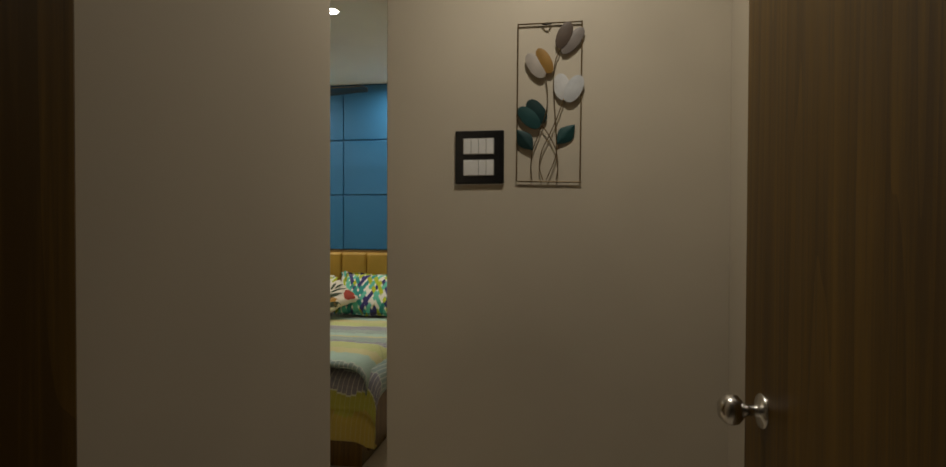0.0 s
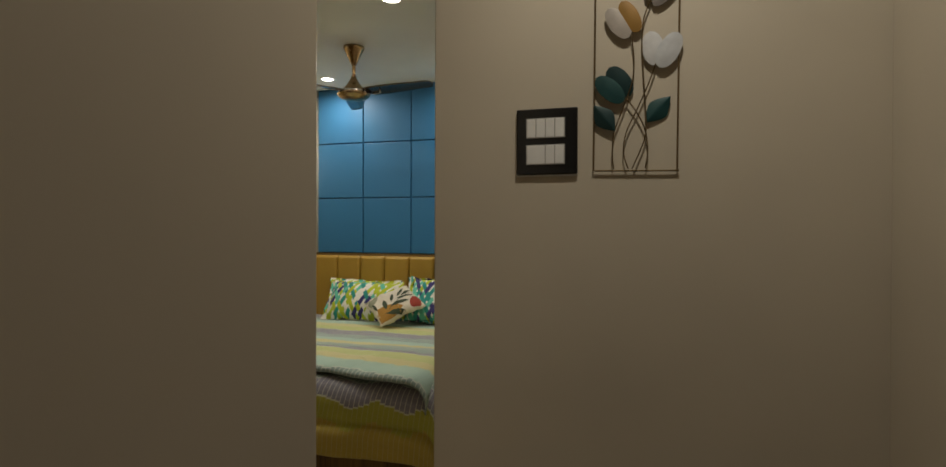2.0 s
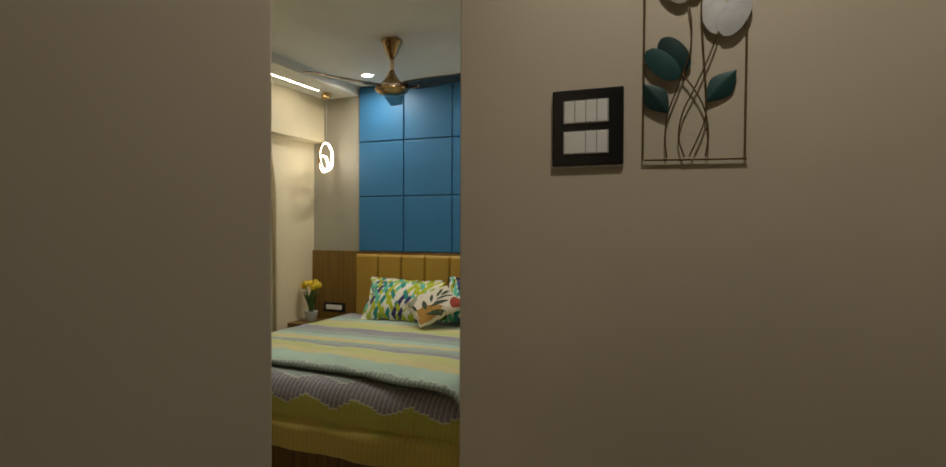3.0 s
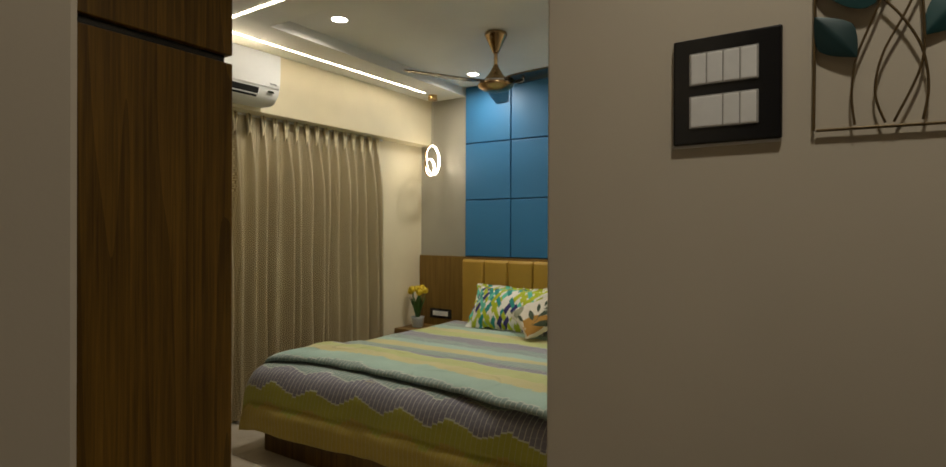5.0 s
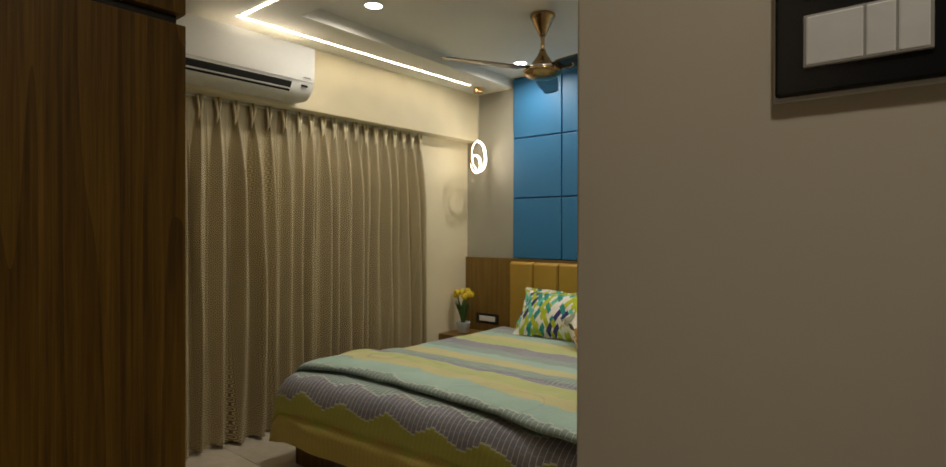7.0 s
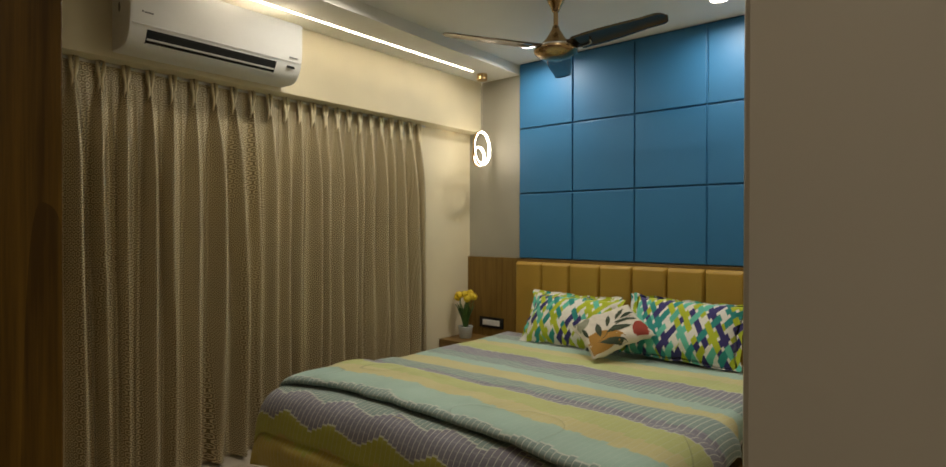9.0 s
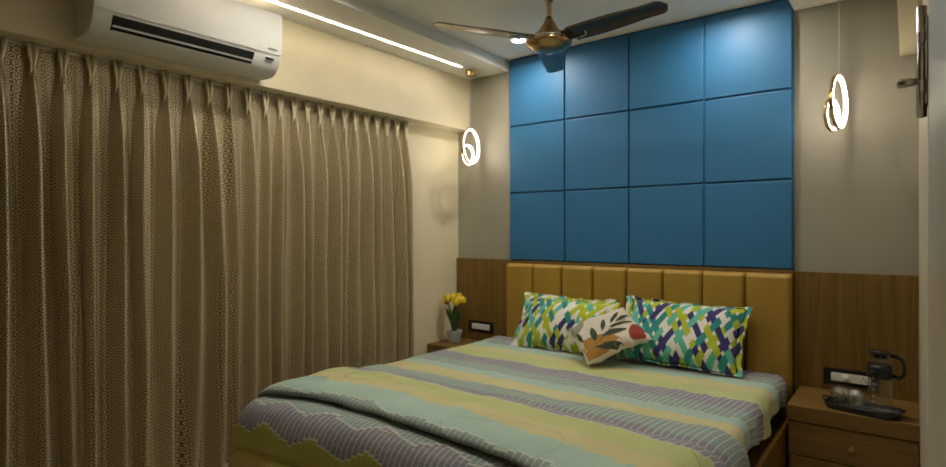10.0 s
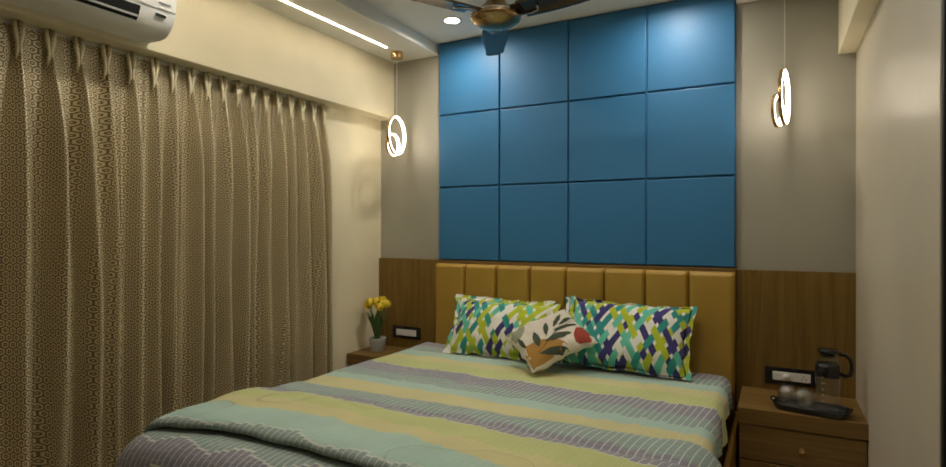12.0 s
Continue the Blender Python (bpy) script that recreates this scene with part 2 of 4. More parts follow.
def downlight(x, y, z, watts, spread):
    e = thing("downlight", "round white recessed LED downlight in the ceiling", "downlight", pose(x, y, z), "ceiling downlights")
    part("rim", lathe([(0.045, -0.001), (0.047, -0.005), (0.055, -0.006), (0.060, -0.003), (0.061, 0.001)], 32), WHITE_PLASTIC, e, smooth=True)
    part("diffuser", lathe([(0, -0.003), (0.046, -0.003)], 32), DISC, e)
    d = bpy.data.lights.new("downlight", "AREA")
    d.energy, d.color, d.shape, d.size, d.spread = watts, WARM, "DISK", 0.09, radians(spread)
    o = new("downlight_beam", d)
    o.matrix_basis = pose(x, y, z - 0.02)


for (x, y, z), watts, spread in zip(DOWNLIGHTS, DOWN_WATTS, DOWN_SPREAD):
    downlight(x, y, z, watts, spread)

# blue wall panelling
panelling = thing("wall_panelling", "blue lacquered panelling of twelve squares above the headboard", "wall panel")
part("backing", box(None, 0.0, 1.86, 8.008, 8.029, 1.055, HIGH - 0.002), BLUE, panelling)
tile = None
for r in range(3):
    for c in range(4):
        if tile is None:
            tile = part("panel", box(None, 0.0055, 0.4595, 7.993, 8.008, 0.0055, 0.4895, 0.004), BLUE, panelling)
            tile.matrix_basis = pose(0, 0, 1.05)
        else:
            share("panel", tile, pose(c * 0.465, 0, 1.05 + r * 0.495), panelling)

# wainscot
wains = thing("wainscot", "brown oak laminate wall cladding behind bed and nightstands", "wall cladding")
part("cladding", box(None, -0.52, -0.002, 8.005, 8.029, 0.0, 1.05, 0.002), OAK, wains)
part("cladding", box(None, 1.862, 2.395, 8.005, 8.029, 0.0, 1.042, 0.002), OAK, wains)
part("cap", box(None, -0.002, 1.862, 7.985, 8.029, 1.030, 1.047, 0.002), OAK_X, wains)

# wardrobe
ward = thing("wardrobe", "tall brown oak laminate wardrobe with a loft unit on top", "wardrobe")
part("body", box(None, -0.3, 1.71, 4.003, 4.61, 0.0, 1.622, 0.002), DARK_OAK, ward)
part("loft", box(None, -0.3, 1.71, 4.003, 4.61, 1.640, LOW - 0.001, 0.002), DARK_OAK, ward)
part("shadow_gap", box(None, -0.29, 1.695, 4.003, 4.60, 1.622, 1.640), BLACK_PLASTIC, ward, "dark recessed groove")

# door and frame
frm = setting(part("door_frame", box(box(box(None, 2.46, 2.535, 3.35, 3.512, 0, 2.10, 0.003), 3.29, 3.347, 3.35, 3.512, 0, 2.10, 0.003), 2.535, 3.29, 3.35, 3.512, 2.06, 2.10, 0.003), DOOR_WOOD), "brown wooden door frame", "door frame")
door = thing("bedroom_door", "brown veneered bedroom door standing open against the wall", "door")
part("leaf", box(None, 3.262, 3.298, 3.53, 4.34, 0.01, 2.05, 0.002), DOOR_WOOD, door)

# knob of the bedroom door
knob = part("knob", lathe([(0.0, 0.078), (0.016, 0.076), (0.026, 0.066), (0.029, 0.055), (0.026, 0.044), (0.017, 0.036), (0.011, 0.030), (0.010, 0.014), (0.014, 0.008),
                           (0.030, 0.006), (0.032, 0.003), (0.032, 0.0)], 28), CHROME, door, "round brushed steel knob", smooth=True)
knob.matrix_basis = pose(3.262, 4.235, 0.935, 0, -90, 0)
knob = share("knob", knob, pose(3.298, 4.235, 0.935, 0, 90, 0) @ Matrix.Diagonal((1, 1, 0.3, 1)), door)

# frame of the bathroom doorway with its bolt
bath = thing("bathroom_door_frame", "brown wooden frame of the dark bathroom doorway", "door frame")
part("jamb", box(None, 2.383, 2.52, DOOR_Y0 + 0.001, DOOR_Y0 + 0.05, 0, 2.06, 0.003), DOOR_WOOD, bath)
# the far jamb's black colour stands in for the darkness inside the doorway
part("jamb", box(None, 2.399, 2.52, DOOR_Y1 - 0.02, DOOR_Y1 - 0.001, 0, 2.06, 0.003), plain("doorway_dark_black", (0.008, 0.008, 0.008), 0.5), bath, "far jamb coloured black as the doorway's darkness")
part("head", box(None, 2.404, 2.52, DOOR_Y0 + 0.05, DOOR_Y1 - 0.02, 2.02, 2.06, 0.003), DOOR_WOOD, bath)
bolt = part("bolt", box(box(box(None, -0.006, 0.0, -0.018, 0.018, -0.07, 0.07, 0.003), -0.016, -0.006, -0.012, 0.012, -0.05, -0.03, 0.003), -0.016, -0.006, -0.012, 0.012, 0.03, 0.05, 0.003), CHROME, bath, "steel tower bolt")
bolt.matrix_basis = pose(2.383, DOOR_Y0 + 0.025, 1.53)
part("bolt_rod", lathe([(0.0, -0.09), (0.007, -0.088), (0.007, 0.09), (0.0, 0.092)], 12), CHROME, bath, smooth=True).matrix_basis = pose(2.372, DOOR_Y0 + 0.025, 1.53)
part("bolt_pin", lathe([(0.0, 0.03), (0.008, 0.028), (0.006, 0.0), (0.0, 0.0)], 12), CHROME, bath, smooth=True).matrix_basis = pose(2.369, DOOR_Y0 + 0.025, 1.50, 0, -90, 0)


# ---- fabrics ----
PURPLE, SAGE, MINT, OCHRE, LIME = (0.285, 0.275, 0.345), (0.30, 0.405, 0.38), (0.45, 0.64, 0.56), (0.69, 0.64, 0.32), (0.59, 0.64, 0.26)


def banded(name, stops, jag, stitched=False, wander=0.20, saw=0.0):
    """Cotton print: wavy colour bands across v, with pale threads drawn across the darker bands. u, v in metres."""
    n = Nodes(name)
    uv = n.n("UVMap")
    sep = n.n("SeparateXYZ")
    n.link(uv.outputs[0], sep.inputs[0])
    u, v = sep.outputs[0], sep.outputs[1]
    slant = n.math("ADD", u, n.math("MULTIPLY", v, 0.12))
    col = n.math("DIVIDE", slant, 0.027)
    cell = n.math("FLOOR", col)
    step = n.n("TexWhiteNoise", noise_dimensions="1D")
    n.link(cell, step.inputs["W"])
    cu = n.math("MULTIPLY", cell, 0.027)
    comb = n.n("CombineXYZ")
    n.link(cu, comb.inputs[0])
    n.link(n.math("MULTIPLY", v, 0.6), comb.inputs[1])
    wave = n.math("SUBTRACT", n.noise(comb.outputs[0], 3.4, 1.5), 0.5)
    off = n.math("ADD", n.math("MULTIPLY", wave, wander), n.math("MULTIPLY", n.math("SUBTRACT", step.outputs[0], 0.5), jag))
    if saw:
        # saw-toothed band edges: a short rise and a long fall in every 0.292 m
        tooth = n.math("FRACT", n.math("DIVIDE", n.math("SUBTRACT", cu, 0.092), 0.292))
        rise = n.math("MINIMUM", n.math("DIVIDE", tooth, 0.36), n.math("DIVIDE", n.math("SUBTRACT", 1.0, tooth), 0.64))
        off = n.math("ADD", off, n.math("MULTIPLY", n.math("SUBTRACT", rise, 0.5), saw))
    t = n.math("ADD", v, off)
    half = n.math("MULTIPLY", t, 0.5)
    stops = [(p / 2, c) for p, c in stops]
    colour = n.ramp(half, stops, "CONSTANT")
    darkness = n.ramp(half, [(p, 1.0 if c in (PURPLE, SAGE) else 0.22) for p, c in stops], "CONSTANT")
    # pale threads
    edge = n.math("ABSOLUTE", n.math("SUBTRACT", n.math("FRACT", col), 0.5))
    line = n.math("GREATER_THAN", edge, 0.445)
    row = n.math("ADD", n.math("DIVIDE", t, 0.034), n.math("MULTIPLY", step.outputs[0], 0.8))
    row_edge = n.math("GREATER_THAN", n.math("ABSOLUTE", n.math("SUBTRACT", n.math("FRACT", row), 0.5)), 0.468)
    thread = n.math("MULTIPLY", n.math("MAXIMUM", line, n.math("MULTIPLY", row_edge, 0.35)), darkness)
    # pale outline along the stepped edge of every darker band
    rims = [(0.0, 0.0)]
    for (p, c), (_, before) in zip(stops[1:], stops):
        if c in (PURPLE, SAGE) or before in (PURPLE, SAGE):
            rims += [(p - 0.0012, 1.0), (p + 0.0012, 0.0)]
    thread = n.math("MAXIMUM", thread, n.math("MULTIPLY", n.ramp(half, rims, "CONSTANT"), 0.8))
    fine = n.noise(n.coords("UV", (700, 700, 1)), 1.0, 2.0)
    big = n.noise(n.coords("UV", (5, 5, 1)), 1.0, 3.0)
    c = n.mix(n.math("MULTIPLY", thread, 0.95), colour, (0.80, 0.84, 0.76))
    c = n.mix(0.35, c, n.ramp(fine, [(0.3, (0.4, 0.4, 0.4)), (0.7, (0.95, 0.95, 0.95))]), "MULTIPLY")
    c = n.mix(0.25, c, n.ramp(big, [(0.3, (0.6, 0.6, 0.6)), (0.7, (1, 1, 1))]), "MULTIPLY")
    height = n.math("ADD", fine, n.math("MULTIPLY", big, 2.0))
    if stitched:
        swirl = n.noise(n.coords("UV", (1.7, 2.2, 1)), 1.0, 0.6)
        near = n.math("ABSOLUTE", n.math("SUBTRACT", n.math("FRACT", n.math("MULTIPLY", swirl, 2.6)), 0.5))
        seam = n.n("MapRange")
        seam.inputs["From Max"].default_value = 0.05
        n.link(near, seam.inputs["Value"])
        c = n.mix(n.math("MULTIPLY", n.math("LESS_THAN", near, 0.006), 0.30), c, (0.12, 0.13, 0.10))
        height = n.math("ADD", height, n.math("MULTIPLY", seam.outputs[0], 3.5))
    n.set(Base_Color=c, Roughness=0.9, Sheen_Weight=0.15)
    n.bump(height, 0.45, 0.002)
    return n.m


OLIVE, GOLDEN = (0.50, 0.50, 0.075), (0.58, 0.45, 0.085)
SHEET_CLOTH = banded("banded_bedsheet_cotton", [(0.0, PURPLE), (0.165, SAGE), (0.29, MINT), (0.40, OCHRE), (0.51, LIME), (0.657, PURPLE), (0.81, SAGE), (0.925, MINT), (1.02, OCHRE)], 0.022, False, 0.11)
QUILT_CLOTH = banded("banded_comforter_cotton", [(0.0, SAGE), (0.185, PURPLE), (0.345, LIME), (0.478, OCHRE), (0.573, MINT), (0.75, SAGE)], 0.020, True, 0.12)
DROP_CLOTH = banded("banded_comforter_front_cotton", [(0.0, SAGE), (0.275, PURPLE), (0.405, OLIVE), (0.515, GOLDEN)], 0.010, False, 0.02, 0.062)


def leather():
    n = Nodes("mustard_leatherette")
    c = n.coords()
    vor = n.n("TexVoronoi")
    vor.inputs["Scale"].default_value = 420.0
    n.link(c, vor.inputs["Vector"])
    big = n.noise(c, 3.0, 3.0)
    n.set(Base_Color=n.ramp(big, [(0.3, (0.33, 0.195, 0.026)), (0.7, (0.41, 0.25, 0.038))]), Roughness=0.5)
    n.bump(vor.outputs[0], 0.12, 0.0008)
    return n.m


LEATHER = leather()


def drape(p, lo, hi, r=0.10):
    """A cloth laid across lo..hi that turns down over both edges: x and the drop for the arc length p."""
    if p < lo or p > hi:
        d, s, e = (lo - p, -1, lo) if p < lo else (p - hi, 1, hi)
        a = min(d / r, math.pi / 2)
        return e + s * r * math.sin(a), r * (1 - math.cos(a)) + max(0.0, d - r * math.pi / 2)
    return p, 0.0


def nz(x, y, z=0.0):
    return noise.noise(Vector((x, y, z)))


# ---- bed ----
bed = thing("bed", "double bed with brown oak base and mustard leatherette headboard", "bed")
part("base", box(None, 0.0, 1.862, 5.94, 7.93, 0.0, 0.27, 0.006), DARK_OAK, bed)
part("side_rail", box(None, 1.862, 1.885, 6.02, 7.93, 0.06, 0.31, 0.004), DARK_OAK, bed)
part("headboard_frame", box(None, -0.001, 1.861, 7.972, 8.003, 0.05, 1.03, 0.003), OAK, bed)


def pad_mesh():
    w, h, d = 0.2310, 0.798, 0.036

    def f(u, v):
        eu, ev = min(u, 1 - u) * w / 0.020, min(v, 1 - v) * h / 0.016
        k = min(1, eu), min(1, ev)
        b = math.sqrt(max(0, 1 - (1 - k[0]) ** 2)) * math.sqrt(max(0, 1 - (1 - k[1]) ** 2))
        return (w * u, -d * b - 0.004 * math.sin(math.pi * u), h * v)
    return sheet(f, 24, 60)


pad = None
for k in range(8):
    m = pose(0.001 + k * 0.2325, 7.972, 0.23)
    if pad is None:
        pad = part("cushion_pad", pad_mesh(), LEATHER, bed, "vertical mustard leatherette pad", smooth=True)
        pad.matrix_basis = m
    else:
        share("cushion_pad", pad, m, bed)

mattress = tagged(part("mattress", box(None, -0.022, 1.81, 6.0, 7.915, 0.272, 0.485, 0.05, 4), WHITE_PLASTIC), "thick white mattress on the bed base", "mattress")


def bedsheet(u, v):
    p = -0.20 + 2.26 * u
    hem = 0.115 + 0.03 * nz(0.3, 5 * v, 2) + 0.02 * math.sin(23 * v)
    p = max(min(p, 1.80 + hem + 0.04), -0.015 - hem - 0.06)
    x, drop = drape(p, -0.015, 1.795, 0.05)
    y = 7.925 - 1.93 * v
    z = 0.497 - drop + 0.006 * nz(2.2 * p, 2.2 * y) + 0.004 * nz(7 * p, 5 * y, 4)
    if drop > 0.03:
        x += math.copysign(0.012 * (1 + math.sin(26 * y + 3 * nz(y, 1))) * min(1, drop * 6), p - 0.9)
    if v < 0.02:
        z -= 0.02 * (1 - v / 0.02)
    return (x, y, z)


linen = thing("bedsheet", "cotton bedsheet in mint, yellow and purple bands on the mattress", "bedsheet")
for name, u0, u1, cells in (("side_drop", 0.0, 0.0819, 16), ("top_panel", 0.0819, 0.8827, 90), ("side_drop", 0.8827, 1.0, 20)):
    part(name, sheet(lambda u, v: bedsheet(u0 + (u1 - u0) * u, v), cells, 90, lambda u, v: (-0.20 + 2.26 * (u0 + (u1 - u0) * u), 1.93 * v)), SHEET_CLOTH, linen, smooth=True)

FOLD = [(6.735, 0.500), (6.731, 0.510), (6.70, 0.522), (6.65, 0.528), (6.59, 0.530), (6.545, 0.527), (6.515, 0.521), (6.49, 0.533), (6.44, 0.546), (6.34, 0.553), (6.20, 0.552), (6.10, 0.553), (6.03, 0.554), (5.985, 0.547), (5.966, 0.532), (5.972, 0.518), (5.995, 0.512), (6.08, 0.508)]
HANG = [(6.25, 0.500), (6.10, 0.502), (6.0, 0.500), (5.955, 0.488), (5.92, 0.462), (5.896, 0.415), (5.885, 0.35), (5.875, 0.27), (5.868, 0.19), (5.874, 0.145), (5.89, 0.133), (5.91, 0.145), (5.915, 0.18)]


def along(line, v):
    """The place at the share v of a smoothed line, and the length so far."""
    seg = [math.dist(a, b) for a, b in zip(line, line[1:])]
    s = v * sum(seg)
    for k, d in enumerate(seg):
        if s <= d or k == len(seg) - 1:
            f = min(1.0, s / d)
            a, b = line[max(k - 1, 0)], line[k]
            c, e = line[k + 1], line[min(k + 2, len(line) - 1)]
            q = [0.5 * (2 * b[i] + (c[i] - a[i]) * f + (2 * a[i] - 5 * b[i] + 4 * c[i] - e[i]) * f * f + (3 * b[i] - a[i] - 3 * c[i] + e[i]) * f ** 3) for i in (0, 1)]
            return q
        s -= d
    return line[-1]


def length(line):
    return sum(math.dist(a, b) for a, b in zip(line, line[1:]))


def quilt(line, lo, hi, swell, low, bow, seam=0.0):
    span = hi - lo + 0.46

    def f(u, v):
        p = lo - 0.23 + span * u
        y, z = along(line, v)
        x, drop = drape(p, lo, hi, 0.13)
        puff = swell * (0.6 + nz(3.1 * p, 3.4 * y, 1.0)) + 0.005 * nz(11 * p, 9 * y + 5 * z, 3.0)
        y2 = y + 0.07 * (nz(1.3 * p, 0.4, 8.0)) - 0.055 * max(0, 0.35 - abs(p - 0.1)) + 0.02 * nz(4 * p, 2 * z, 5.0) - (0.025 * min(1, drop / 0.2) if drop > 0 else 0) * (1 if y < 6.2 else -0.2)
        y2 += float(np.interp(p, BOW_AT, bow)) * min(1.0, max(0.0, (6.75 - y) / 0.5))
        if seam:
            # stitched seam drawn in between two puffed bands
            at = length(line) * v + 0.016 * nz(2.2 * p, 3.3)
            y2 += 0.016 * math.exp(-((at - seam) / 0.013) ** 2) - 0.012 * math.exp(-((at - seam - 0.05) / 0.035) ** 2) + 0.006 * nz(9 * p, 14 * at, 2.0) * min(1.0, max(0.0, (at - seam) / 0.03))
        z2 = z + puff - drop * 0.85
        if z2 < low:
            z2 = low + 0.012 * nz(6 * p, 2.0)
        return (x, y2, z2)
    return f, lambda u, v: (lo - 0.23 + span * u, length(line) * v)


# how far each layer of the cloth is drawn towards the head, across the bed
BOW_AT = (0.0, 0.3, 0.6, 0.9, 1.2, 1.5, 1.8)
comforter = thing("comforter", "thick banded yellow and purple comforter folded over the bed foot", "comforter")
f, uv = quilt(FOLD, 0.06, 1.765, 0.010, 0.16, (0.024, 0.115, 0.12, 0.096, 0.07, 0.0, -0.07))
part("folded_layer", sheet(f, 150, 84, uv), QUILT_CLOTH, comforter, smooth=True)
f, uv = quilt(HANG, 0.03, 1.82, 0.010, 0.125, (0.0, 0.026, 0.046, 0.055, 0.05, 0.034, 0.009), 0.515)
part("front_drop", sheet(f, 180, 90, uv), DROP_CLOTH, comforter, "front drop with a purple zigzag over olive and gold", smooth=True)


# ---- pillows ----
def weave_print(name, seed):
    n = Nodes(name)
    uv = n.n("UVMap")
    sep = n.n("SeparateXYZ")
    n.link(uv.outputs[0], sep.inputs[0])
    u, v = n.math("MULTIPLY", sep.outputs[0], 1.7), sep.outputs[1]
    a = n.math("DIVIDE", n.math("ADD", u, v), 0.099)
    b = n.math("DIVIDE", n.math("SUBTRACT", u, v), 0.099)
    ia, ib = n.math("FLOOR", a), n.math("FLOOR", b)
    even = n.math("LESS_THAN", n.math("FLOORED_MODULO", n.math("ADD", ia, ib), 2.0), 0.5)

    def inside(t):
        return n.math("LESS_THAN", n.math("ABSOLUTE", n.math("SUBTRACT", n.math("FRACT", t), 0.5)), 0.335)

    def tone(strip, cross, k):
        comb = n.n("CombineXYZ")
        n.link(strip, comb.inputs[0])
        start = n.n("TexWhiteNoise", noise_dimensions="1D")
        n.link(strip, start.inputs["W"])
        n.link(n.math("FLOOR", n.math("DIVIDE", n.math("ADD", cross, n.math("MULTIPLY", start.outputs[0], 7.0)), 4.2)), comb.inputs[1])
        comb.inputs[2].default_value = k
        w = n.n("TexWhiteNoise", noise_dimensions="3D")
        n.link(comb.outputs[0], w.inputs["Vector"])
        return w.outputs[0]
    in_a, in_b = inside(a), inside(b)
    top_a = n.math("MULTIPLY", in_a, n.math("MAXIMUM", even, n.math("SUBTRACT", 1.0, in_b)))
    val = n.mix(top_a, n.math("MULTIPLY", tone(ib, a, seed + 7.0), in_b), tone(ia, b, seed))
    white, lime, teal, navy, mint = (0.80, 0.79, 0.74), (0.44, 0.52, 0.02), (0.02, 0.27, 0.25), (0.035, 0.03, 0.16), (0.12, 0.52, 0.40)
    c = n.ramp(val, [(0.0, white), (0.17, lime), (0.52, teal), (0.70, navy), (0.84, mint)], "CONSTANT")
    fine = n.noise(n.coords("UV", (600, 600, 1)), 1.0, 2.0)
    c = n.mix(0.25, c, n.ramp(fine, [(0.3, (0.5, 0.5, 0.5)), (0.7, (1, 1, 1))]), "MULTIPLY")
    n.set(Base_Color=c, Roughness=0.85, Sheen_Weight=0.1)
    n.bump(fine, 0.25, 0.001)
    return n.m


def stuffed(w, h, d, flange, seed):
    """A stuffed case: x along its width, y up, z its thickness; both faces closed at the hem."""
    def face(side):
        def f(u, v):
            x, y = (u - 0.5) * w, (v - 0.5) * h
            a = max(0.0, 1 - (abs(u - 0.5) * 2 * (1 + flange)) ** 2.6)
            b = max(0.0, 1 - (abs(v - 0.5) * 2 * (1 + flange)) ** 2.6)
            t = (a * b) ** 0.45
            pull = 1 - 0.07 * (1 - abs(2 * u - 1) ** 2) * abs(2 * v - 1) ** 3
            pull2 = 1 - 0.06 * (1 - abs(2 * v - 1) ** 2) * abs(2 * u - 1) ** 3
            fold = 0.010 * nz(7 * u + seed, 6 * v) * (1 - t * 0.5) + 0.006 * nz(15 * u, 9 * v + seed, 2)
            x += 0.012 * nz(9 * v, seed, 3) * abs(2 * u - 1) ** 4
            y += 0.014 * nz(8 * u, seed, 6) * abs(2 * v - 1) ** 4
            return (x * pull2, y * pull, side * (d / 2 * t + 0.002) + fold + 0.012 * nz(2.5 * u, 2.5 * v, seed) + 0.02 * nz(6 * u, 6 * v, seed + 1) * (1 - t) ** 2)
        return f
    uvf = lambda u, v: (u * w + seed, v * h)
    bm = sheet(face(1), 44, 32, uvf)
    sheet(face(-1), 44, 32, uvf, bm)
    bmesh.ops.remove_doubles(bm, verts=bm.verts, dist=0.0045)
    bmesh.ops.recalc_face_normals(bm, faces=bm.faces)
    return bm


def axes(centre, right, up):
    r = Vector(right).normalized()
    n = r.cross(Vector(up)).normalized()
    u = n.cross(r)
    m = Matrix((r, u, n)).transposed().to_4x4()
    m.translation = centre
    return m


PILLOWS = [((0.585, 7.752, 0.660), (0.69, 0.0, 0.0), (0.02, 0.22, 0.36), 1.0, 0.375), ((1.335, 7.745, 0.682), (0.68, -0.01, -0.015), (0.02, 0.22, 0.36), 2.3, 0.405),
           ((0.53, 7.855, 0.640), (0.69, 0.0, -0.01), (0.0, 0.13, 0.36), 3.1, 0.40), ((1.28, 7.855, 0.655), (0.68, 0.0, -0.02), (0.0, 0.13, 0.36), 4.7, 0.40)]
for c, r, up, seed, h in PILLOWS:
    p = tagged(part("pillow", stuffed(0.70, h, 0.19, 0.13, seed), weave_print("woven_zigzag_print", seed), smooth=True),
               "white pillow with lime, teal and navy zigzag print", "pillow", "pillows on the bed")
    p.matrix_basis = axes(c, r, up)

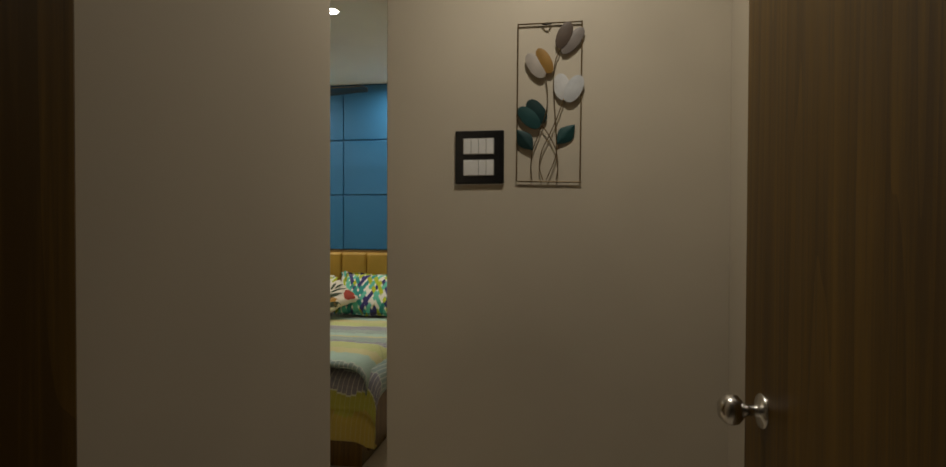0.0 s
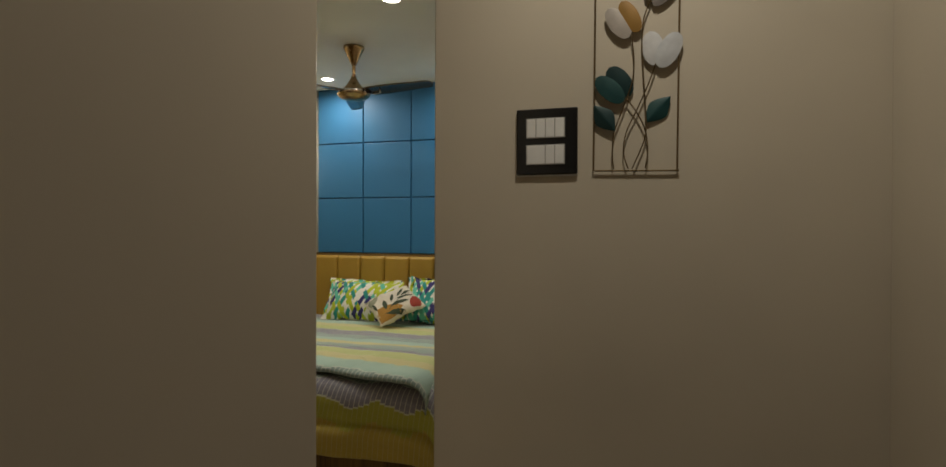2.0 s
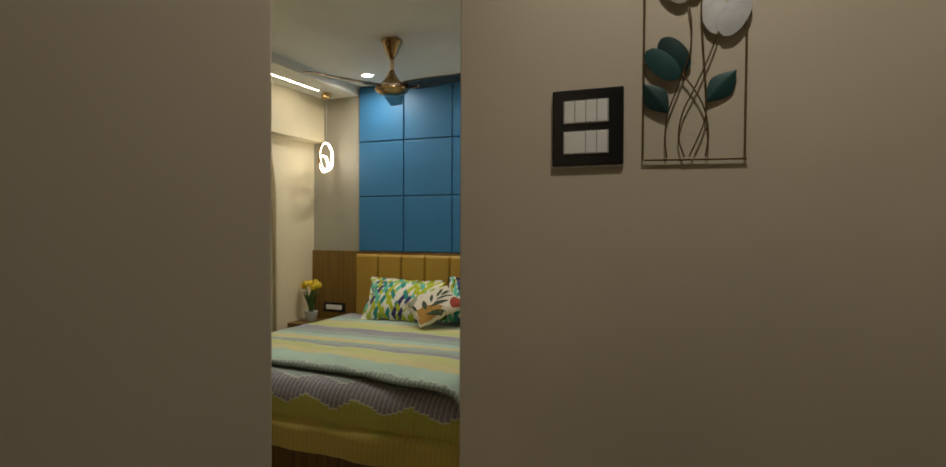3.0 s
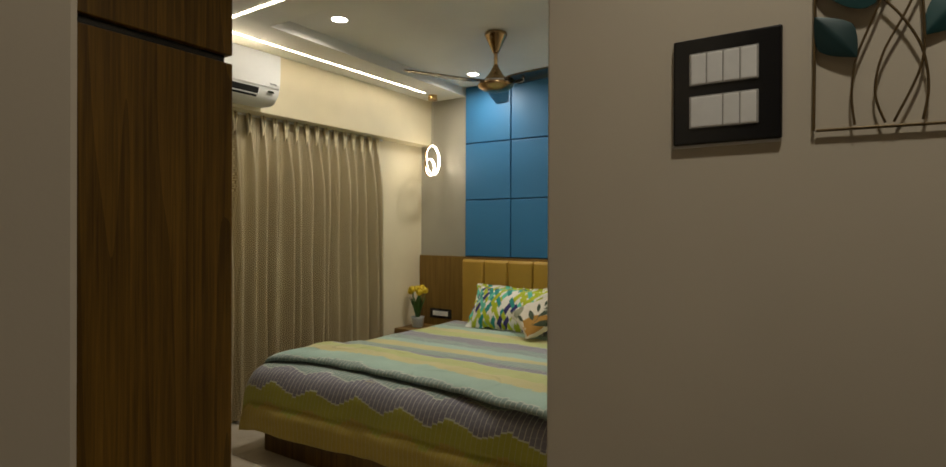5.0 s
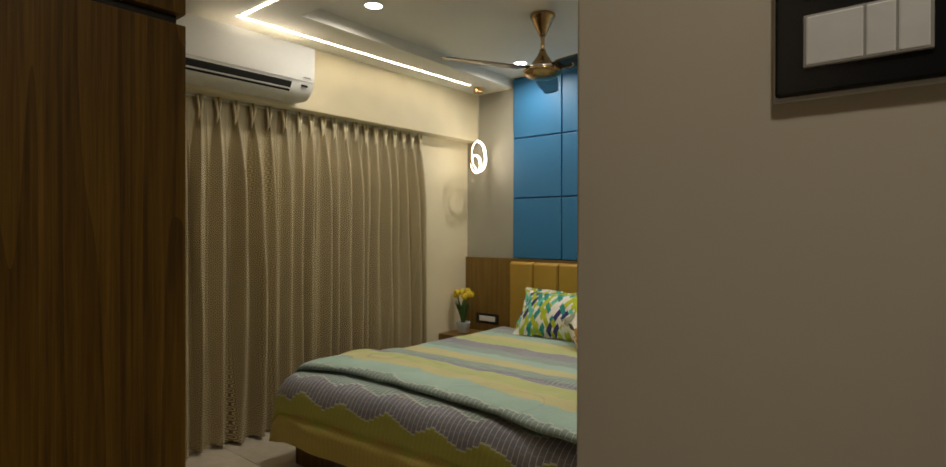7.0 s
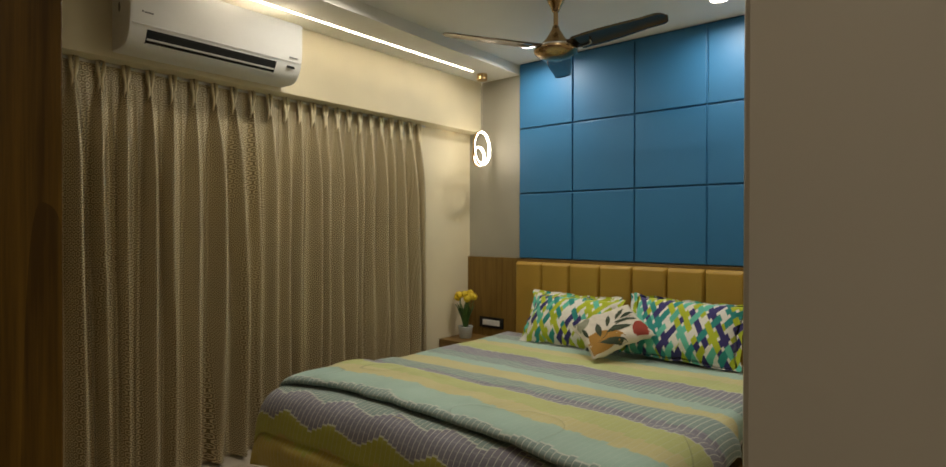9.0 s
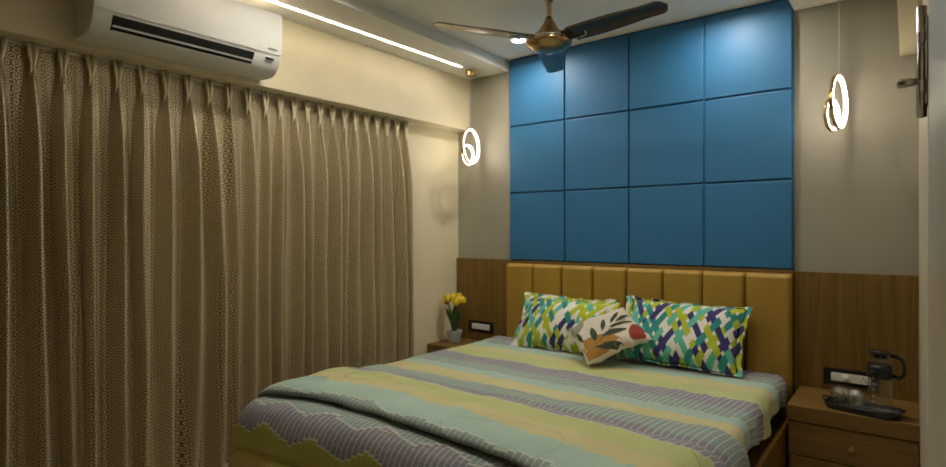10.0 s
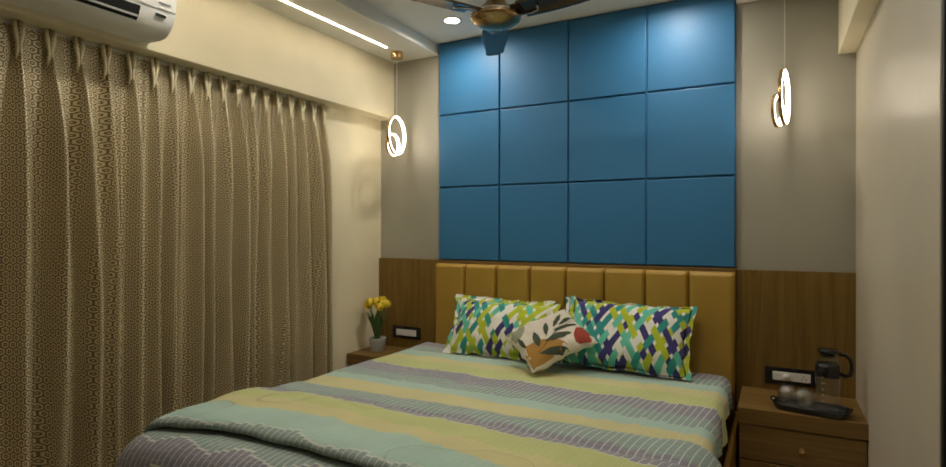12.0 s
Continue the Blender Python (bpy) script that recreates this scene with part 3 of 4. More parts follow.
CREAM_CLOTH = paint("cream_cushion_cotton", (0.66, 0.61, 0.52), 0.9, 0.05, 500.0, 0.4)
CW, CH = 0.40, 0.355
CUSHION = axes((0.968, 7.576, 0.662), (0.273, 0.259, 0.140), (-0.253, 0.171, 0.110))
cushion = thing("throw_cushion", "small cream throw cushion printed with a green leafy branch", "cushion", CUSHION)
part("cover", stuffed(CW, CH, 0.12, 0.04, 9.0), CREAM_CLOTH, cushion, smooth=True)


def cushion_top(x, y):
    x, y = x * CW / 0.365, y * CH / 0.365
    u, v = x / CW + 0.5, y / CH + 0.5
    a = max(0.0, 1 - (abs(u - 0.5) * 2.08) ** 2.6)
    b = max(0.0, 1 - (abs(v - 0.5) * 2.08) ** 2.6)
    t = (a * b) ** 0.45
    fold = 0.010 * nz(7 * u + 9, 6 * v) * (1 - t * 0.5) + 0.006 * nz(15 * u, 9 * v + 9, 2)
    pull = 1 - 0.07 * (1 - abs(2 * u - 1) ** 2) * abs(2 * v - 1) ** 3
    pull2 = 1 - 0.06 * (1 - abs(2 * v - 1) ** 2) * abs(2 * u - 1) ** 3
    return (x * pull2, y * pull, 0.06 * t + 0.002 + fold + 0.012 * nz(2.5 * u, 2.5 * v, 9) + 0.0016)


def printed(name, outline, colour, label, lift=0.0):
    """A printed patch: outline(u, v) gives x, y on the cushion's face."""
    bm = sheet(lambda u, v: Vector(cushion_top(*outline(u, v))) + Vector((0, 0, lift)), 14, 8)
    return part(name, bm, colour, cushion, label, smooth=True)


LEAF_PRINT = plain("olive_green_print", (0.045, 0.062, 0.036), 0.9)
MUSTARD_PRINT = plain("mustard_print", (0.36, 0.19, 0.035), 0.9)
RED_PRINT = plain("brick_red_print", (0.30, 0.045, 0.028), 0.9)
SAGE_PRINT = plain("sage_print", (0.26, 0.27, 0.19), 0.9)


def leaf_outline(x, y, length_, width, deg):
    a = radians(deg)

    def f(u, v):
        s = (v - 0.5) * width * math.sin(math.pi * min(1, max(0, u))) ** 0.8
        return (x + length_ * u * math.cos(a) - s * math.sin(a), y + length_ * u * math.sin(a) + s * math.cos(a))
    return f


def corner_outline(x, y, rx, ry, a0):
    def f(u, v):
        a = radians(a0 + 90 * u)
        return (x + v * rx * math.cos(a), y + v * ry * math.sin(a))
    return f


printed("corner_print", corner_outline(-0.172, -0.172, 0.20, 0.15, 0), MUSTARD_PRINT, "mustard printed patch")
printed("corner_print", corner_outline(0.172, -0.172, 0.10, 0.12, 90), RED_PRINT, "brick red printed patch")
printed("corner_print", corner_outline(-0.172, 0.172, 0.10, 0.13, 270), SAGE_PRINT, "sage printed patch")
for x, y, l, w, d in ((-0.13, -0.12, 0.30, 0.006, 26), (-0.09, -0.08, 0.12, 0.036, 78), (-0.05, -0.07, 0.14, 0.040, -8), (-0.11, -0.12, 0.15, 0.040, -24), (0.01, -0.03, 0.14, 0.030, 2),
                      (0.03, 0.0, 0.13, 0.026, 48), (-0.03, -0.04, 0.12, 0.026, 66), (-0.15, -0.04, 0.10, 0.022, 92), (0.06, 0.0, 0.11, 0.024, 24)):
    printed("leaf_print", leaf_outline(x, y, l, w, d), LEAF_PRINT, "olive leaf print", 0.0016)


# ---- curtains ----
def curtain_cloth():
    n = Nodes("beige_jacquard_curtain")
    uv = n.n("UVMap")
    sep = n.n("SeparateXYZ")
    n.link(uv.outputs[0], sep.inputs[0])
    a = n.math("DIVIDE", sep.outputs[0], 0.031)
    b = n.math("DIVIDE", sep.outputs[1], 0.054)

    def reach(offset):
        """Distance to the nearest centre of one lattice of the honeycomb, 0.5 at a cell's flat side."""
        x = n.math("ABSOLUTE", n.math("SUBTRACT", n.math("FRACT", n.math("ADD", a, offset)), 0.5))
        y = n.math("ABSOLUTE", n.math("SUBTRACT", n.math("FRACT", n.math("ADD", b, offset)), 0.5))
        return n.math("MAXIMUM", x, n.math("ADD", n.math("MULTIPLY", x, 0.5), n.math("MULTIPLY", y, 1.5)))
    d = n.math("MINIMUM", reach(0.0), reach(0.5))
    ring = n.math("LESS_THAN", n.math("ABSOLUTE", n.math("SUBTRACT", d, 0.325)), 0.095)
    dot = n.math("LESS_THAN", d, 0.09)
    mask = n.math("MAXIMUM", ring, dot)
    fine = n.noise(n.coords("UV", (900, 500, 1)), 1.0, 2.0)
    big = n.noise(n.coords("UV", (3, 1.2, 1)), 1.0, 3.0)
    c = n.mix(mask, (0.215, 0.156, 0.064), (0.90, 0.795, 0.545))
    c = n.mix(0.35, c, n.ramp(fine, [(0.3, (0.45, 0.45, 0.45)), (0.7, (1, 1, 1))]), "MULTIPLY")
    c = n.mix(0.2, c, n.ramp(big, [(0.3, (0.6, 0.6, 0.6)), (0.7, (1, 1, 1))]), "MULTIPLY")
    n.set(Base_Color=c, Roughness=n.math("SUBTRACT", 0.60, n.math("MULTIPLY", mask, 0.26)), Metallic=n.math("MULTIPLY", mask, 0.28), Specular_IOR_Level=0.8)
    n.bump(n.math("ADD", mask, fine), 0.2, 0.0008)
    return n.m


CURTAIN = curtain_cloth()


def curtain(y0, y1, pleats, seed, label):
    e = thing("curtain", label, "curtain", SKEW, "curtains at the window wall")
    h, base, pitch = 2.045, 0.022, (y1 - y0) / pleats

    rnd = random.Random(int(seed * 10))
    deep = [rnd.uniform(0.65, 1.3) for _ in range(pleats + 2)]
    keen = [rnd.uniform(2.4, 6.5) for _ in range(pleats + 2)]
    lean = [rnd.uniform(-0.10, 0.10) for _ in range(pleats + 2)]

    def f(u, v):
        z = base + h * v
        down = 1 - v
        q = u * pleats
        # folds wander as they fall, and some run together
        hem = min(1.0, 0.7 * pleats * u, 0.7 * pleats * (1 - u))
        loose = min(1.0, max(0.0, (down - 0.06) * 2.2))
        q += (0.42 * nz(0.40 * q, 0.9 * down + seed) + 0.22 * nz(1.1 * q, seed, 0.7 * down)) * loose * hem
        q = min(max(q, 0.0), pleats - 0.001)
        k = int(q)
        ph = q - k
        top = math.exp(-(down / 0.075) ** 2)
        pinch = math.exp(-((down - 0.048) / 0.012) ** 2)
        full = 1 - math.exp(-(down / 0.15) ** 2)
        at = ph - 0.5 - lean[k] * full
        ridge = 0.5 + 0.5 * math.cos(2 * math.pi * max(-0.5, min(0.5, at)))
        sharp = keen[k] + 20.0 * top + 12.0 * pinch
        amp = 0.034 + 0.072 * deep[k] * full * (0.45 + 0.55 * hem) - 0.013 * pinch
        x = -0.512 + amp * ridge ** sharp
        # lower secondary fold between two ridges, sharper on some
        side = hem * math.exp(-((abs(ph - 0.5) - 0.5) / (0.10 + 0.05 * lean[k])) ** 2)
        x += (0.024 + 0.016 * nz(k * 2.1 + (0.5 if ph > 0.5 else -0.5), 7 + seed)) * full * side * (0.6 + 0.4 * math.sin(2.1 * down + k))
        # dents either side of each pinched pleat
        x -= 0.008 * math.exp(-((abs(ph - 0.5) - 0.13) / 0.035) ** 2) * top
        x += 0.012 * hem * nz(1.6 * u * pleats, 2.2 * down, seed) * down
        x = max(x, -0.516)
        y = y0 + (y1 - y0) * u + 0.012 * nz(1.5 * q, 2.0 * down, 3 + seed) * min(1, 2 * down) - pitch * 0.09 * math.sin(2 * math.pi * ph) * min(1, down * 4)
        y += (y1 - y0) * 0.012 * math.sin(2 * down + seed) * (u - 0.5)
        return (x, y, z)
    # the weave follows the cloth's own length across the folds
    steps = pleats * 28
    reach, last = [0.0], Vector(f(0.0, 0.6))
    for i in range(1, steps + 1):
        p = Vector(f(i / steps, 0.6))
        reach.append(reach[-1] + (p - last).length)
        last = p
    part("fabric", sheet(f, steps, 72, lambda u, v: (reach[round(u * steps)], h * v)), CURTAIN, e, smooth=True)
    # stitched header tape with a tuck at every pleat
    for k in range(pleats):
        yc = y0 + (y1 - y0) * (k + 0.5) / pleats
        for side in (-1, 1):
            part("pleat", sweep([(-0.488, yc + 0.014 * side, 2.056), (-0.482, yc + 0.011 * side, 2.01), (-0.484, yc + 0.004 * side, 1.962), (-0.480, yc + 0.007 * side, 1.935), (-0.484, yc + 0.010 * side, 1.905)],
                                [0.008, 0.009, 0.006, 0.007, 0.002], 8), CURTAIN, e, smooth=True)
    return e


curtain(4.66, 6.26, 15, 1.0, "beige patterned pleated curtain drawn closed")
curtain(6.27, 7.46, 13, 5.0, "beige patterned pleated curtain closed beside the nightstand")
track = tagged(part("curtain_track", box(None, -0.5195, -0.509, 4.6, 7.5, 2.045, 2.0595, 0.002), WHITE_PLASTIC), "slim white curtain track under the beam", "curtain track")
track.matrix_basis = SKEW

# ---- air conditioner ----
ac = thing("air_conditioner", "white split air conditioner mounted on the beam above the curtains", "air conditioner", SKEW)
SECTION = [(-0.399, 2.086), (-0.30, 2.080), (-0.262, 2.083), (-0.232, 2.098), (-0.205, 2.125), (-0.188, 2.158), (-0.178, 2.20), (-0.173, 2.26), (-0.172, 2.345), (-0.173, 2.380), (-0.178, 2.388), (-0.188, 2.390), (-0.399, 2.391)]
AC0, AC1 = 5.375, 6.235
bm = bmesh.new()
rows = []
for y, k in ((AC0, 0.93), (AC0 + 0.006, 0.985), (AC0 + 0.02, 1.0), (AC1 - 0.02, 1.0), (AC1 - 0.006, 0.985), (AC1, 0.93)):
    rows.append([bm.verts.new((-0.399 + (x + 0.399) * k, y, 2.236 + (z - 2.236) * (0.97 + 0.03 * (k - 0.93) / 0.07))) for x, z in SECTION])
for a, b in zip(rows, rows[1:]):
    for k in range(len(SECTION)):
        j = (k + 1) % len(SECTION)
        bm.faces.new((a[k], a[j], b[j], b[k]))
bm.faces.new(rows[0])
bm.faces.new(rows[-1][::-1])
bmesh.ops.recalc_face_normals(bm, faces=bm.faces)
body = part("body", bm, plain("white_ac_plastic", (0.80, 0.80, 0.78), 0.52, vary=0.01), ac, smooth=True)
body.data.set_sharp_from_angle(angle=radians(40))


def on_front(z):
    """The x of the front at the height z."""
    for a, b in zip(SECTION[2:], SECTION[3:]):
        if a[1] <= z <= b[1]:
            return a[0] + (b[0] - a[0]) * (z - a[1]) / (b[1] - a[1])
    return SECTION[6][0]


def front_strip(z0, z1, out, y0, y1):
    zs = [z0 + (z1 - z0) * k / 6 for k in range(7)]
    bm = bmesh.new()
    rows = [[bm.verts.new((on_front(z) + o, y, z - 0.4 * o)) for z, o in [(z, out) for z in zs] + [(z, -0.004) for z in reversed(zs)]] for y in (y0, y1)]
    for k in range(14):
        bm.faces.new((rows[0][k], rows[0][(k + 1) % 14], rows[1][(k + 1) % 14], rows[1][k]))
    bm.faces.new(rows[0])
    bm.faces.new(rows[1][::-1])
    bmesh.ops.recalc_face_normals(bm, faces=bm.faces)
    return bm


part("outlet", front_strip(2.108, 2.163, 0.0015, AC0 + 0.075, AC1 - 0.155), plain("dark_outlet", (0.004, 0.004, 0.004), 0.8), ac, "dark air outlet")
part("louver", front_strip(2.121, 2.128, 0.006, AC0 + 0.080, AC1 - 0.160), WHITE_PLASTIC, ac)
part("louver", front_strip(2.106, 2.110, 0.004, AC0 + 0.080, AC1 - 0.160), WHITE_PLASTIC, ac)
part("front_seam", box(None, -0.1795, -0.176, AC0 + 0.012, AC1 - 0.012, 2.176, 2.179), plain("grey_seam", (0.55, 0.55, 0.53), 0.6), ac)
disp = part("display", box(None, -0.022, 0.022, -0.001, 0.002, -0.007, 0.007, 0.001), BLACK_PLASTIC, ac, "small black display")
disp.matrix_basis = Matrix.Translation((-0.1865, 6.165, 2.150)) @ Matrix.Rotation(radians(90), 4, "Z") @ Matrix.Rotation(radians(-22), 4, "X")
GREY_PRINT = plain("grey_print", (0.20, 0.20, 0.20), 0.5)
for y0, y1, z in ((AC0 + 0.05, AC0 + 0.058, 2.232), (AC0 + 0.062, AC0 + 0.098, 2.230), (AC1 - 0.085, AC1 - 0.035, 2.195)):
    part("lettering", box(None, -0.1755, -0.1733, y0, y1, z, z + 0.007), GREY_PRINT, ac)

part("side_emblem", lathe([(0.0, 0.0015), (0.014, 0.0015), (0.015, 0.0)], 24), GREY_PRINT, ac, "small oval mark").matrix_basis = pose(-0.30, AC0 - 0.0004, 2.27, 90, 0, 0) @ Matrix.Diagonal((0.8, 1.5, 1, 1))

# ---- ceiling fan ----
BRONZE = plain("bronze_fan_metal", (0.42, 0.29, 0.15), 0.26, 1.0)
BLADE = plain("dark_bronze_blade", (0.15, 0.11, 0.075), 0.20, 0.85)
fan = thing("ceiling_fan", "bronze three-blade ceiling fan hanging over the bed", "ceiling fan", pose(0.925, 6.985, HIGH))
part("canopy", lathe([(0.0, -0.002), (0.072, -0.002), (0.074, -0.012), (0.066, -0.028), (0.024, -0.115), (0.018, -0.130), (0.0, -0.131)], 36), BRONZE, fan, smooth=True)
part("rod", lathe([(0.012, -0.125), (0.012, -0.225)], 20), BRONZE, fan, smooth=True)
part("motor_cone", lathe([(0.0, -0.205), (0.017, -0.206), (0.022, -0.225), (0.050, -0.270), (0.078, -0.300), (0.084, -0.312), (0.098, -0.316)], 40), BRONZE, fan, smooth=True)
part("trim_ring", lathe([(0.088, -0.312), (0.103, -0.314), (0.106, -0.322), (0.102, -0.330), (0.086, -0.332)], 40), CHROME, fan, "polished ring", smooth=True)
part("motor_dish", lathe([(0.102, -0.322), (0.116, -0.332), (0.112, -0.345), (0.090, -0.363), (0.050, -0.376), (0.0, -0.380)], 40), BRONZE, fan, smooth=True)


def blade_mesh():
    def face(dz):
        def f(u, v):
            r = 0.13 + 0.48 * u
            w = 0.052 + 0.016 * math.sin(math.pi * min(1, 0.25 + u))
            if u > 0.90:
                w *= math.sqrt(max(0.0, 1 - ((u - 0.90) / 0.10) ** 2)) * 0.94 + 0.06
            y = (v - 0.5) * 2 * w
            return (r, y, dz + 0.004 * (1 - (2 * v - 1) ** 2) + 0.012 * u)
        return f
    bm = sheet(face(0.004), 36, 8)
    sheet(face(-0.002), 36, 8, bm=bm)
    edges = [e for e in bm.edges if e.is_boundary]
    n = len(bm.verts) // 2
    bm.verts.index_update()
    bm.verts.ensure_lookup_table()
    for e in edges:
        a, b = e.verts[0].index, e.verts[1].index
        if a < 37 * 9 and b < 37 * 9:
            bm.faces.new((bm.verts[a], bm.verts[b], bm.verts[b + n], bm.verts[a + n]))
    bmesh.ops.recalc_face_normals(bm, faces=bm.faces)
    return bm


blade = arm = clip = None
for deg in (356, 116, 236):
    m = pose(0, 0, -0.322, 0, 0, deg) @ pose(0, 0, 0, -10, 0, 0)
    if blade is None:
        blade = part("blade", blade_mesh(), BLADE, fan, "dark bronze blade", smooth=True)
        arm = part("blade_arm", box(None, 0.085, 0.20, -0.040, 0.040, 0.004, 0.012, 0.003), BLADE, fan)
        clip = part("arm_trim", sweep([(0.10, 0.034, -0.002), (0.17, 0.036, -0.005), (0.205, 0.020, -0.005), (0.21, -0.01, -0.004)], 0.0045, 8), CHROME, fan, "polished trim", smooth=True)
    else:
        for nm, o in (("blade", blade), ("blade_arm", arm), ("arm_trim", clip)):
            share(nm, o, m, fan)
for o in (blade, arm, clip):
    o.matrix_basis = pose(0, 0, -0.322, 0, 0, 356) @ pose(0, 0, 0, -10, 0, 0)


# ---- ring pendants ----
def band_ring(r_in, r_out, half, n=64, r=None):
    """A ring standing in the xz plane, with a rectangular section."""
    bm = bmesh.new()
    rings = []
    for k in range(n):
        a = 2 * math.pi * k / n
        c, s = math.cos(a), math.sin(a)
        rings.append([bm.verts.new((rr * c, yy, rr * s)) for rr, yy in ((r_in, -half), (r_out, -half), (r_out, half), (r_in, half))])
    for k in range(n):
        a, b = rings[k], rings[(k + 1) % n]
        for i in range(4):
            bm.faces.new((a[i], a[(i + 1) % 4], b[(i + 1) % 4], b[i]))
    bmesh.ops.recalc_face_normals(bm, faces=bm.faces)
    return bm


def pendant(x, y, turn, label):
    e = thing("pendant_lamp", label, "pendant lamp", pose(x, y, LOW), "ring pendants beside the bed")
    part("canopy", lathe([(0.0, 0.0), (0.040, 0.0), (0.041, -0.004), (0.041, -0.042), (0.038, -0.046), (0.0, -0.046)], 32), GOLD, e, smooth=False)
    part("cord", sweep([(0, 0, -0.045), (0.001, 0, -0.25), (0, 0, -0.435)], 0.0022, 6), plain("pale_cord", (0.55, 0.52, 0.45), 0.5), e)
    R, r = 0.135, 0.082
    big = part("ring", band_ring(R - 0.005, R, 0.008), GOLD, e, "gold outer band of the large ring", smooth=False)
    big.matrix_basis = pose(0, 0, -0.435 - R, 0, 0, turn)
    part("glow_band", band_ring(R - 0.0125, R - 0.0052, 0.0088), RING, big)
    small = part("ring", band_ring(r - 0.005, r, 0.008), GOLD, e, "gold outer band of the small ring", smooth=False)
    small.matrix_basis = pose(0, 0, -0.435 - 2 * R + r - 0.008, 0, 0, turn - 7) @ Matrix.Translation((0.0, 0.030, 0))
    part("glow_band", band_ring(r - 0.0125, r - 0.0052, 0.0088), RING, small)
    return e


pendant(-0.235, 7.83, 100, "gold pendant lamp with two glowing rings above tulips")
pendant(2.083, 7.82, 81, "gold pendant lamp with two glowing rings above jug")

# ---- flower relief on the passage wall ----
BRASS_WIRE = plain("antique_brass_wire", (0.20, 0.145, 0.075), 0.35, 0.9)
art = thing("wall_art", "metal wall relief of lotus leaves and flowers in a wire frame", "wall art", pose(2.768, 4.765, 1.850) @ Matrix.Diagonal((0.98, 1, 0.985, 1)))


def on_art(px, py):
    """From the relief's own drawing units to metres in its frame."""
    return (px - 400) * 0.184 / 276, -(py - 100) * 0.456 / 682


def art_tube(pts, r, lift=0.010):
    line = [Vector((*on_art(*p), 0)) for p in pts]
    out = []
    for k in range(len(line) - 1):
        a, b, c, d = line[max(k - 1, 0)], line[k], line[k + 1], line[min(k + 2, len(line) - 1)]
        for i in range(6):
            f = i / 6
            q = 0.5 * (2 * b + (c - a) * f + (2 * a - 5 * b + 4 * c - d) * f * f + (3 * b - a - 3 * c + d) * f ** 3)
            out.append((q.x, -lift, q.y))
    out.append((line[-1].x, -lift, line[-1].y))
    return sweep(out, r, 6)


W, H = 0.184, 0.456
for a, b in (((0, 0), (W, 0)), ((0, -H), (W, -H - 0.004)), ((0, 0.002), (-0.003, -H)), ((W, 0.002), (W - 0.004, -H - 0.004))):
    part("frame_rod", sweep([(a[0], -0.006, a[1]), (b[0], -0.006, b[1])], 0.0021, 6), BRASS_WIRE, art)
part("hanger", sweep([(0.07, -0.006, -0.002), (0.078, -0.012, -0.005), (0.088, -0.014, -0.006), (0.096, -0.006, -0.002)], 0.0022, 6), BLACK_PLASTIC, art)
for pts in (((588, 205), (562, 270), (555, 350), (561, 470), (569, 600), (565, 680), (525, 778)), ((520, 330), (529, 400), (525, 480), (495, 570), (466, 650), (459, 720), (464, 778)),
            ((600, 430), (575, 500), (540, 580), (507, 650), (496, 720), (512, 778)), ((505, 540), (540, 590), (567, 650), (576, 720), (568, 778))):
    part("stem", art_tube(pts, 0.0016), BRASS_WIRE, art, smooth=True)


def petal_mesh(rx, ry, point):
    def f(u, v):
        s = 2 * v - 1
        w = math.sqrt(max(0.0, 1 - s * s))
        if point:
            w = max(0.0, 1 - abs(s) ** 1.5) * 1.05
        x = (2 * u - 1) * w * rx
        return (x, -0.012 - 0.0018 * (1 - s * s) * (1 - (2 * u - 1) ** 2) + (0.004 * abs(2 * u - 1) * w if point else 0.0), s * ry)
    bm = sheet(f, 10, 18)
    back = bmesh.ops.duplicate(bm, geom=bm.verts[:] + bm.edges[:] + bm.faces[:])
    bmesh.ops.translate(bm, verts=[g for g in back["geom"] if isinstance(g, bmesh.types.BMVert)], vec=(0, 0.0012, 0))
    bmesh.ops.remove_doubles(bm, verts=bm.verts, dist=0.00005)
    bmesh.ops.recalc_face_normals(bm, faces=bm.faces)
    return bm


def enamel(name, colour):
    return plain(name, colour, 0.42, 0.15, 0.0, 0.12)


TEAL, DTEAL = enamel("teal_enamel", (0.014, 0.064, 0.066)), enamel("dark_teal_enamel", (0.006, 0.034, 0.036))
# of the two white petals the right one has shade mixed into its colour
for px, py, rx, ry, tilt, m, point in ((600, 157, 31, 62, 24, enamel("dark_brown_enamel", (0.085, 0.060, 0.045)), 0), (637, 182, 30, 70, 40, enamel("grey_brown_enamel", (0.20, 0.175, 0.16)), 0),
                                       (516, 264, 29, 62, -28, enamel("mustard_enamel", (0.30, 0.165, 0.035)), 0), (477, 283, 32, 64, -34, enamel("pale_grey_enamel", (0.42, 0.38, 0.34)), 0),
                                       (592, 378, 36, 60, -12, enamel("white_enamel", (0.62, 0.63, 0.64)), 0), (642, 388, 36, 64, 28, enamel("white_enamel_shaded", (0.55, 0.57, 0.59)), 0),
                                       (482, 480, 36, 62, -36, DTEAL, 0), (450, 507, 33, 64, -46, TEAL, 0), (432, 603, 34, 58, -38, DTEAL, 1), (608, 582, 34, 58, 44, TEAL, 1)):
    s = 0.184 / 276
    o = part("petal" if not point else "leaf", petal_mesh(rx * s, ry * s, point), m, art, smooth=True)
    x, z = on_art(px, py)
    o.matrix_basis = Matrix.Translation((x, 0.002 * (px % 3), z)) @ Matrix.Rotation(radians(tilt), 4, "Y")


